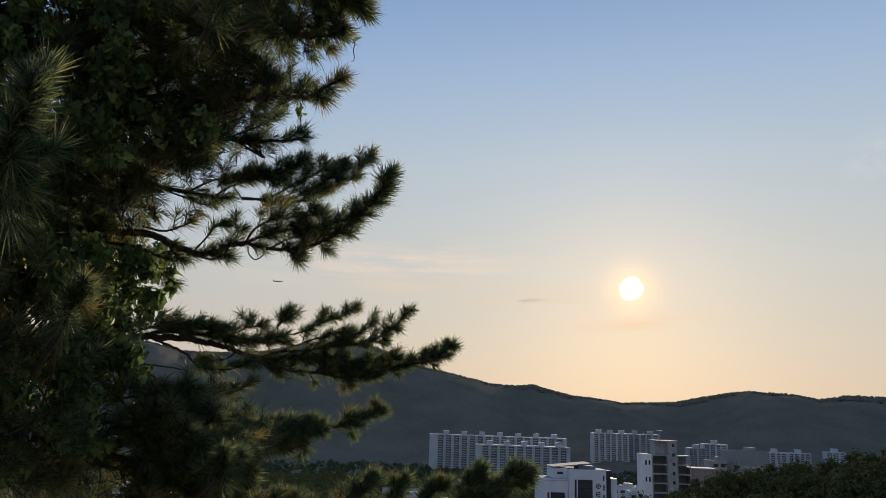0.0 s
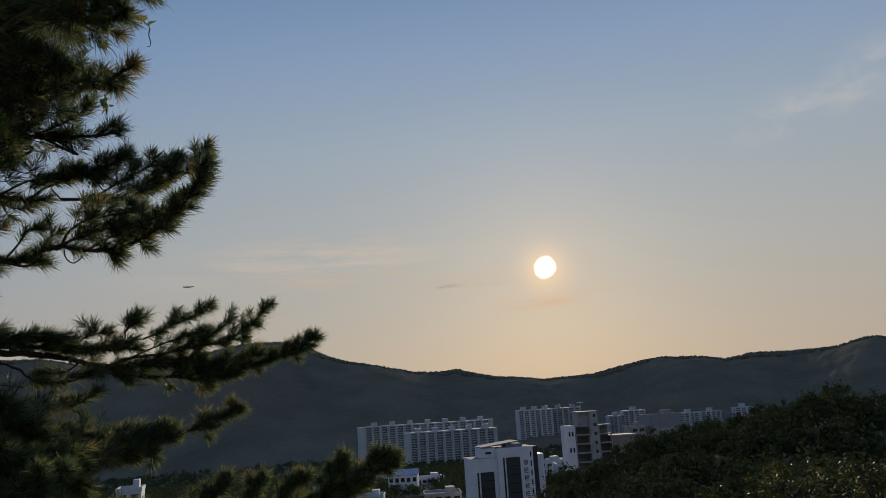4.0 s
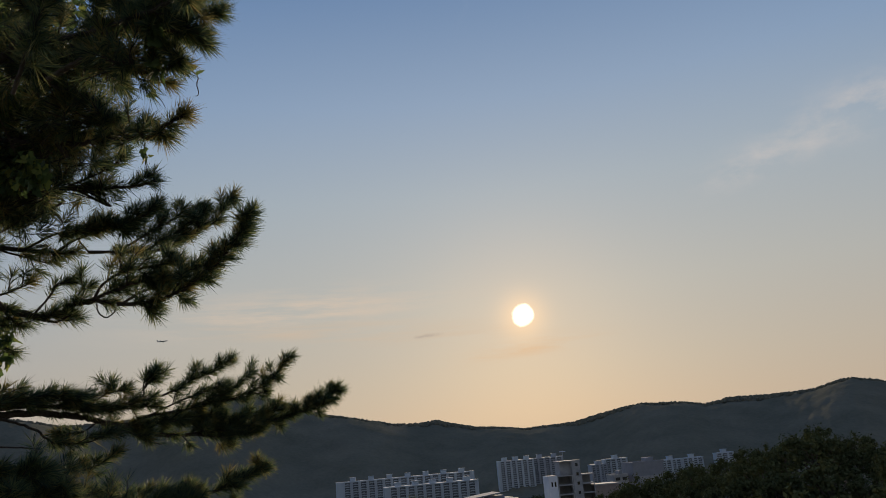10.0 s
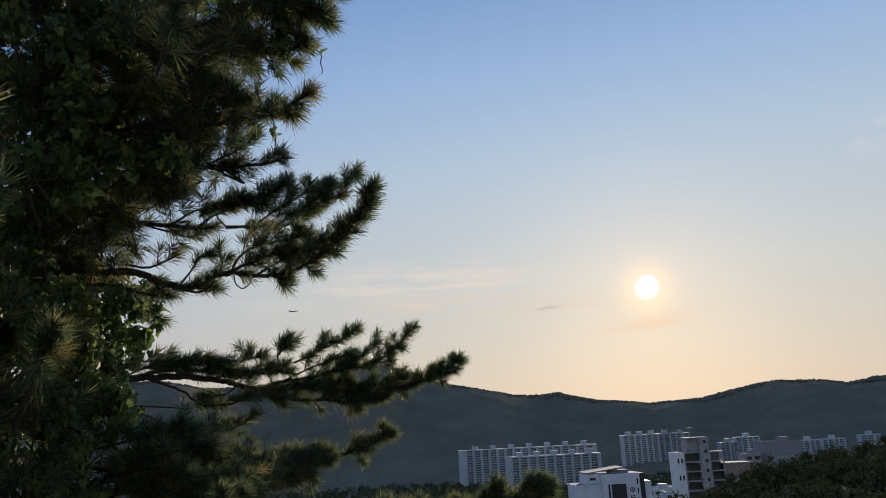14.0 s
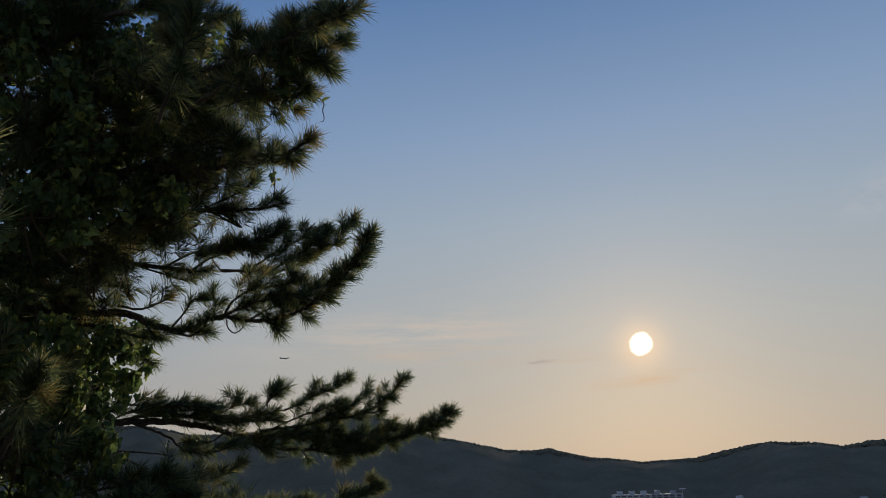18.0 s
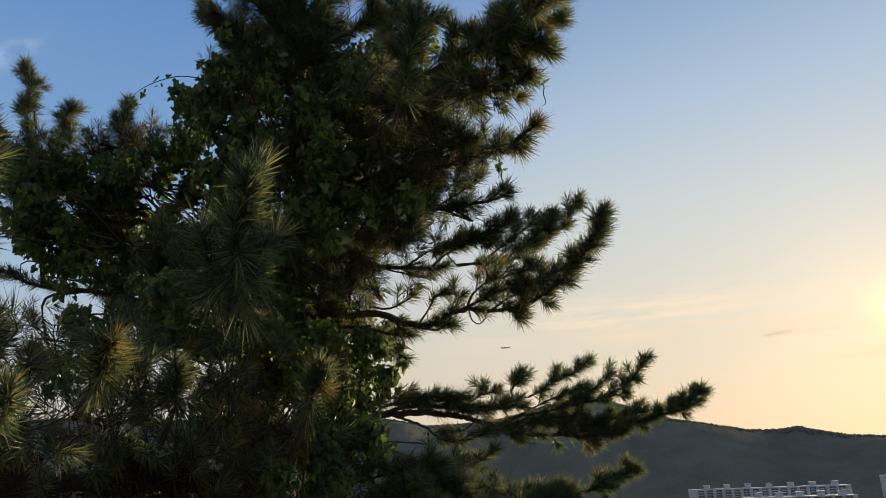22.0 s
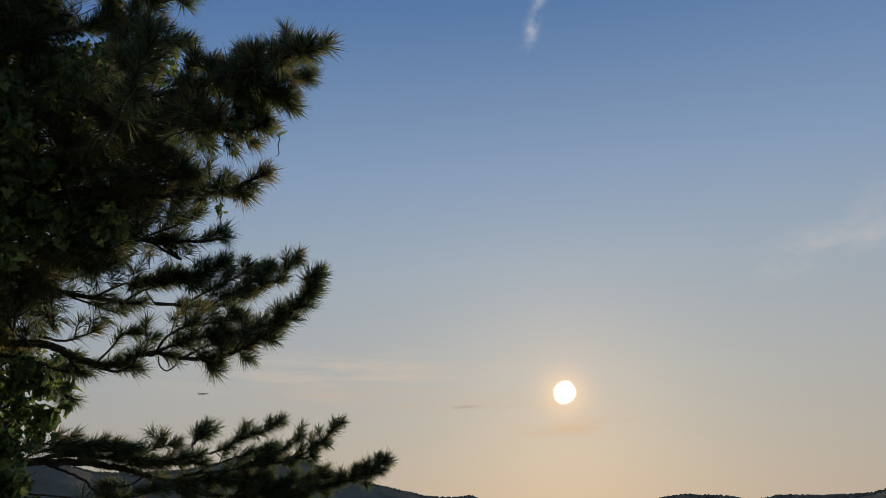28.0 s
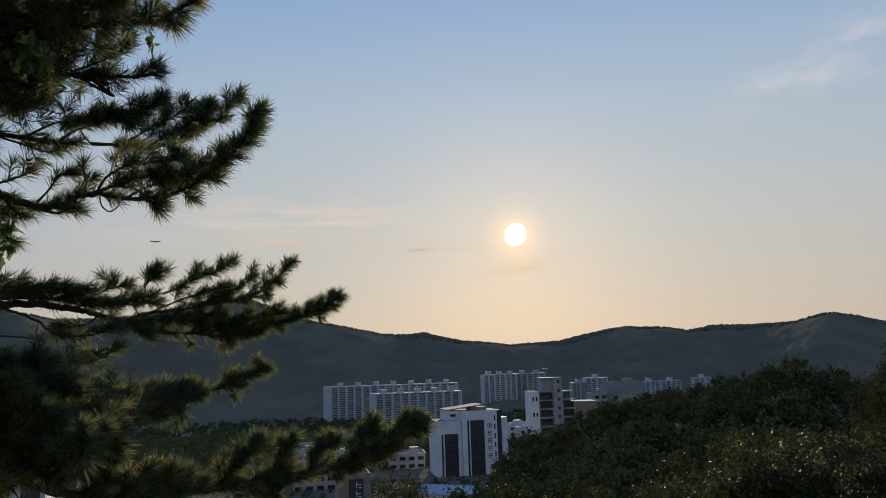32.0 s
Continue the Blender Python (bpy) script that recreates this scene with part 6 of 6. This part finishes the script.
foxtail(pine_2, 0.006, 0.1, 1000, 20, [(-2.34, 1.57, 2.66), (-2.31, 1.61, 2.64), (-2.28, 1.67, 2.66)])
foxtail(pine_2, 0.006, 0.1, 1000, 20, [(-2.36, 1.50, 2.62), (-2.36, 1.54, 2.68), (-2.35, 1.56, 2.71)])
foxtail(pine_2, 0.007, 0.1, 1100, 20, [(-2.57, 1.40, 2.36), (-2.33, 1.35, 2.60), (-2.35, 1.35, 2.75), (-2.35, 1.34, 2.86)])
foxtail(pine_2, 0.006, 0.2, 1000, 20, [(-2.33, 1.35, 2.58), (-2.35, 1.40, 2.72), (-2.35, 1.43, 2.82)])
foxtail(pine_2, 0.006, 0.2, 1000, 20, [(-2.33, 1.35, 2.56), (-2.33, 1.39, 2.65), (-2.33, 1.42, 2.69)])
foxtail(pine_2, 0.006, 0.1, 1000, 20, [(-2.33, 1.30, 2.58), (-2.32, 1.37, 2.56), (-2.31, 1.42, 2.58)])
foxtail(pine_2, 0.006, 0.2, 900, 22, [(-2.34, 1.45, 2.47), (-2.33, 1.48, 2.52), (-2.34, 1.50, 2.57)])
foxtail(pine_2, 0.006, 0.2, 900, 24, [(-2.33, 1.54, 2.48), (-2.32, 1.60, 2.43), (-2.29, 1.65, 2.40), (-2.27, 1.72, 2.40)])
foxtail(pine_2, 0.006, 0.2, 900, 22, [(-2.33, 1.59, 2.33), (-2.32, 1.65, 2.38), (-2.30, 1.71, 2.42)])
foxtail(pine_2, 0.006, 0.3, 900, 22, [(-2.33, 1.38, 2.46), (-2.32, 1.44, 2.41), (-2.31, 1.51, 2.40), (-2.30, 1.57, 2.42)])
foxtail(pine_2, 0.006, 0.2, 900, 22, [(-2.30, 1.44, 2.31), (-2.30, 1.49, 2.37), (-2.29, 1.54, 2.36)])
limb(pine_2, 0.011, 80, 0.12, 0.10, [(-2.52, 1.27, 2.56), (-2.51, 1.18, 2.69), (-2.43, 1.21, 2.84)])
limb(pine_2, 0.035, 60, 0.14, 0.10, [(-2.12, 0.98, 2.01), (-1.99, 1.26, 1.90), (-1.91, 1.49, 1.76), (-1.82, 1.70, 1.56)])
limb(pine_2, 0.011, 60, 0.16, 0.50, [(-1.87, 1.46, 1.84), (-1.50, 1.23, 2.04), (-1.32, 1.11, 2.15), (-1.23, 1.05, 2.24)])
limb(pine_2, 0.011, 70, 0.14, 0.50, [(-1.99, 1.27, 1.86), (-1.88, 1.24, 1.98), (-1.85, 1.24, 2.07)])
limb(pine_2, 0.011, 70, 0.14, 0.50, [(-1.99, 1.06, 1.90), (-1.87, 1.03, 2.00), (-1.85, 1.04, 2.08)])
limb(pine_2, 0.011, 40, 0.13, 0.60, [(-1.62, 1.47, 1.62), (-1.38, 1.29, 1.70), (-1.25, 1.21, 1.79)])
limb(pine_2, 0.011, 50, 0.13, 0.50, [(-1.76, 1.59, 1.83), (-1.61, 1.45, 1.91), (-1.53, 1.37, 1.99)])
limb(pine_2, 0.011, 60, 0.13, 0.50, [(-1.65, 1.38, 1.43), (-1.54, 1.29, 1.52), (-1.50, 1.25, 1.58)])
bough(pine_2, (-1.88, 1.57, 1.68), (-1.75, 1.62, 1.75), 0.24, 26)
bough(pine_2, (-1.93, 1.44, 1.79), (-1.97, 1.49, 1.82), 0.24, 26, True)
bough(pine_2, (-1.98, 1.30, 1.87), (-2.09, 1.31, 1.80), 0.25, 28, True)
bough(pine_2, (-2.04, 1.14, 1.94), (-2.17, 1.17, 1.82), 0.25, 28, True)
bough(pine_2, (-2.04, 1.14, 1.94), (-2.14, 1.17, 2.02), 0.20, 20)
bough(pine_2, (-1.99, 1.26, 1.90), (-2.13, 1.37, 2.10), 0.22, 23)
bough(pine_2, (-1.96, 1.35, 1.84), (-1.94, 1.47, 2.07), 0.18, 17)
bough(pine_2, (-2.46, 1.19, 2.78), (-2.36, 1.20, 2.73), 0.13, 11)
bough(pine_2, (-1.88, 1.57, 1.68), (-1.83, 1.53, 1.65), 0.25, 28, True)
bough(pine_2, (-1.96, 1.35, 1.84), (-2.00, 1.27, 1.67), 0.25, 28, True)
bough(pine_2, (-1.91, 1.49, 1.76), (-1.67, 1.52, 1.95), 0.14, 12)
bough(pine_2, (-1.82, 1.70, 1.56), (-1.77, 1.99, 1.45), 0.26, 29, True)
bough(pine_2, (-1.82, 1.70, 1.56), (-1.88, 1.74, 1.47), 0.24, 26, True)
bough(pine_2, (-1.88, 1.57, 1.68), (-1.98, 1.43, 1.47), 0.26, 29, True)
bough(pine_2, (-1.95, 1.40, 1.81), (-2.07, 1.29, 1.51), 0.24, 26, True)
brush(pine_2, (-1.51, 1.24, 1.96), (-1.26, 1.07, 2.18), 620, 0.100)
brush(pine_2, (-1.33, 1.25, 1.745), (-1.28, 1.225, 1.795), 130, 0.062)
brush(pine_2, (-2.41, 1.40, 2.66), (-2.32, 1.34, 2.80), 300, 0.085)
brush(pine_2, (-2.49, 1.25, 2.65), (-2.44, 1.23, 2.79), 260, 0.085)
brush(pine_2, (-1.61, 1.45, 1.91), (-1.57, 1.41, 1.97), 260, 0.090)
brush(pine_2, (-1.54, 1.29, 1.51), (-1.50, 1.26, 1.56), 260, 0.085)
brush(pine_2, (-1.87, 1.24, 1.96), (-1.86, 1.24, 2.04), 240, 0.085)


# ---- the vine over the pine ----
def vine_leaves(g, centres, radii, n, size):
    """Broad three-lobed leaves that hang from the stems, tips down."""
    k = g.choice(len(centres), n, p=radii ** 2 / np.sum(radii ** 2))
    d = g.normal(size=(n, 3))
    d /= np.linalg.norm(d, axis=1)[:, None]
    c = centres[k] + d * (radii[k] * g.random(n) ** 0.5)[:, None]
    return leaf_shapes(g, c, size)


def leaf_shapes(g, c, size):
    n = len(c)
    a = g.normal(0, 0.55, (n, 3)) + np.array([0, 0, -0.8])
    a /= np.linalg.norm(a, axis=1)[:, None]
    b = np.cross(a, g.normal(size=(n, 3)))
    b /= np.linalg.norm(b, axis=1)[:, None] + 1e-9
    nn = np.cross(a, b)
    s = (size * g.uniform(0.45, 1.25, n))[:, None, None]
    flat = np.array([(0, 0.05), (0.28, -0.12), (0.52, 0.22), (0.30, 0.42), (0.24, 0.70), (0, 1.0), (-0.24, 0.70), (-0.30, 0.42), (-0.52, 0.22), (-0.28, -0.12)])
    lift = np.array([0, .06, .12, .05, .02, -.1, .02, .05, .12, .06])
    v = c[:, None] + s * (flat[None, :, :1] * b[:, None] + flat[None, :, 1:] * a[:, None] + lift[None, :, None] * nn[:, None])
    tri = np.array([(0, 1, 2), (0, 2, 3), (0, 3, 4), (0, 4, 5), (0, 5, 6), (0, 6, 7), (0, 7, 8), (0, 8, 9)])
    f = tri[None] + (np.arange(n) * 10)[:, None, None]
    return v.reshape(-1, 3), f.reshape(-1, 3)


vine = thing("climbing_vine", Matrix(), "climbing vine with broad green leaves grown through a pine", "vine")
vg = np.random.default_rng(9)
CLUMPS = []


def clump(x, y, z, r):
    """A tangle of the vine: its middle and its reach."""
    CLUMPS.append((x, y, z, r))


clump(-1.61, 3.26, 2.17, 0.11)
clump(-1.61, 3.18, 2.28, 0.11)
clump(-1.73, 3.21, 2.07, 0.11)
clump(-1.61, 3.34, 2.00, 0.11)
clump(-1.76, 2.98, 2.23, 0.13)
clump(-2.65, 2.47, 2.72, 0.13)
clump(-2.64, 2.53, 2.61, 0.13)
clump(-2.66, 2.43, 2.81, 0.10)
clump(-2.44, 2.03, 2.81, 0.08)
clump(-2.16, 2.83, 2.65, 0.20)
clump(-1.90, 2.89, 3.35, 0.28)
clump(-1.93, 2.80, 3.35, 0.20)
clump(-1.37, 3.07, 3.58, 0.22)
clump(-1.59, 3.20, 3.14, 0.28)
clump(-2.63, 2.69, 2.95, 0.19)
clump(-2.54, 2.78, 3.04, 0.15)
clump(-2.73, 2.58, 3.01, 0.13)
clump(-2.50, 2.21, 2.97, 0.06)
clump(-2.49, 2.06, 2.96, 0.05)
clump(-2.25, 2.75, 3.12, 0.09)
clump(-2.09, 2.75, 3.16, 0.07)
clump(-2.47, 2.89, 2.89, 0.24)
clump(-2.23, 3.15, 2.41, 0.20)
clump(-2.41, 2.95, 2.48, 0.26)
clump(-1.59, 3.43, 2.24, 0.17)
clump(-1.51, 3.46, 2.30, 0.13)
clump(-2.00, 3.29, 2.00, 0.26)
clump(-1.92, 3.36, 1.64, 0.28)
clump(-2.25, 3.07, 1.69, 0.28)
clump(-2.41, 2.88, 2.23, 0.24)
clump(-1.12, 2.94, 3.45, 0.18)
clump(-1.89, 3.09, 2.82, 0.28)
clump(-1.21, 2.65, 3.24, 0.16)
clump(-1.18, 2.75, 2.98, 0.16)
clump(-1.10, 2.81, 2.81, 0.13)
clump(-1.43, 2.76, 2.81, 0.18)
clump(-1.70, 2.68, 2.09, 0.17)
clump(-1.53, 2.79, 2.12, 0.16)
clump(-1.41, 2.98, 2.06, 0.13)
clump(-1.63, 2.81, 2.30, 0.18)
clump(-1.48, 2.85, 1.86, 0.15)
clump(-1.80, 2.59, 3.17, 0.15)
clump(-1.84, 2.67, 2.98, 0.20)
clump(-2.00, 2.43, 2.21, 0.15)
clump(-2.07, 2.22, 2.21, 0.13)
clump(-2.64, 2.58, 2.86, 0.20)
clump(-2.32, 2.69, 2.98, 0.20)
clump(-1.53, 2.72, 1.59, 0.18)
clump(-1.44, 2.88, 1.52, 0.14)
clump(-1.63, 2.75, 2.51, 0.16)
clump(-1.40, 2.66, 3.27, 0.13)
clump(-1.41, 2.63, 3.50, 0.12)
clump(-1.33, 2.67, 3.10, 0.12)
clump(-0.51, 2.29, 2.98, 0.07)
clump(-1.59, 3.48, 2.13, 0.12)
clump(-1.56, 3.53, 2.04, 0.08)
clump(-1.55, 3.50, 2.20, 0.10)
clump(-1.61, 3.41, 2.01, 0.10)
clump(-2.69, 2.63, 3.08, 0.11)
clump(-2.49, 2.83, 3.11, 0.11)
clump(-2.31, 2.89, 2.95, 0.13)
clump(-2.70, 2.43, 3.00, 0.09)
clump(-2.61, 2.75, 2.79, 0.18)
clump(-2.38, 2.97, 2.64, 0.18)
clump(-2.10, 3.00, 2.90, 0.16)
clump(-1.66, 2.26, 3.03, 0.10)
clump(-1.59, 2.32, 3.21, 0.11)
clump(-1.48, 2.36, 2.97, 0.11)
clump(-1.56, 2.34, 2.80, 0.10)
clump(-1.45, 2.38, 3.22, 0.09)
clump(-1.51, 2.43, 2.54, 0.10)
clump(-1.73, 2.21, 2.31, 0.10)
clump(-1.63, 2.29, 2.20, 0.09)
clump(-1.34, 2.45, 3.06, 0.10)
clump(-1.27, 2.49, 2.84, 0.11)
clump(-1.18, 2.57, 3.15, 0.09)
clump(-1.34, 2.48, 2.58, 0.11)
clump(-1.21, 2.61, 2.67, 0.10)
clump(-1.30, 3.01, 2.15, 0.10)
clump(-1.26, 3.08, 2.01, 0.09)
clump(-1.35, 2.99, 1.85, 0.10)
clump(-1.30, 3.01, 1.73, 0.09)
clump(-1.38, 2.86, 1.66, 0.10)
clumps, spread = np.array(CLUMPS)[:, :3], np.array(CLUMPS)[:, 3]
sprays = np.concatenate([c + vg.normal(0, 0.55, (7, 3)) * s for c, s in zip(clumps, spread)])
spray_r = np.repeat(spread * 0.45, 7) * vg.uniform(0.5, 1.3, len(sprays))
part("leaves", mesh_np("leaves", *vine_leaves(vg, sprays, spray_r, 41000, 0.034), M_VINE), vine, kind="stuff")
stems = []
for c, s in zip(clumps, spread):
    for i in range(4 if s > 0.1 else 0):
        e = c + vg.normal(0, 0.35, 3) * s
        home = np.array([-1.8, 3.1, c[2] - 0.3])
        o = c + (home - c) * min(1.0, 0.3 / np.linalg.norm(home - c)) + vg.normal(0, 0.06, 3)
        stems.append(tube(spline([o, (o + e) / 2 + vg.normal(0, 0.2, 3) * s, e, e + vg.normal(0, 0.3, 3) * s - (0, 0, 0.3 * s)], 12), np.linspace(0.006, 0.0018, 12), 5))
part("stem", mesh_np("stem", *joined(stems), M_STEM, True), vine)


def tendril(pts, leaves, upto=16):
    """A free shoot of the vine with a few leaves."""
    line = spline(pts, 16)
    part("tendril", mesh_np("tendril", *tube(line, np.linspace(0.003, 0.0012, 16), 4), M_STEM, True), vine)
    c = line[vg.integers(2, upto, leaves)] + vg.normal(0, 0.008 if leaves < 9 else 0.02, (leaves, 3))
    part("leaves", mesh_np("leaves", *leaf_shapes(vg, c, 0.034), M_VINE), vine, kind="stuff")


tendril([(-1.91, 2.63, 3.40), (-2.02, 2.56, 3.41), (-2.10, 2.50, 3.37), (-2.18, 2.47, 3.32), (-2.22, 2.46, 3.26)], 14)
tendril([(-2.02, 2.84, 3.10), (-2.08, 2.75, 3.14), (-2.14, 2.69, 3.18), (-2.16, 2.69, 3.28)], 16)
tendril([(-2.20, 2.78, 2.95), (-2.22, 2.70, 3.08), (-2.26, 2.66, 3.20)], 22)
tendril([(-0.450, 2.473, 3.011), (-0.419, 2.488, 2.998), (-0.396, 2.502, 2.980), (-0.380, 2.514, 2.965), (-0.387, 2.524, 2.944), (-0.383, 2.538, 2.921), (-0.387, 2.544, 2.909), (-0.397, 2.543, 2.907)], 5, 5)
tendril([(-0.641, 2.835, 2.859), (-0.639, 2.852, 2.824), (-0.641, 2.864, 2.796), (-0.641, 2.879, 2.762)], 6, 8)
tendril([(-0.539, 2.484, 2.919), (-0.523, 2.503, 2.893), (-0.505, 2.515, 2.878), (-0.492, 2.530, 2.854)], 3, 9)
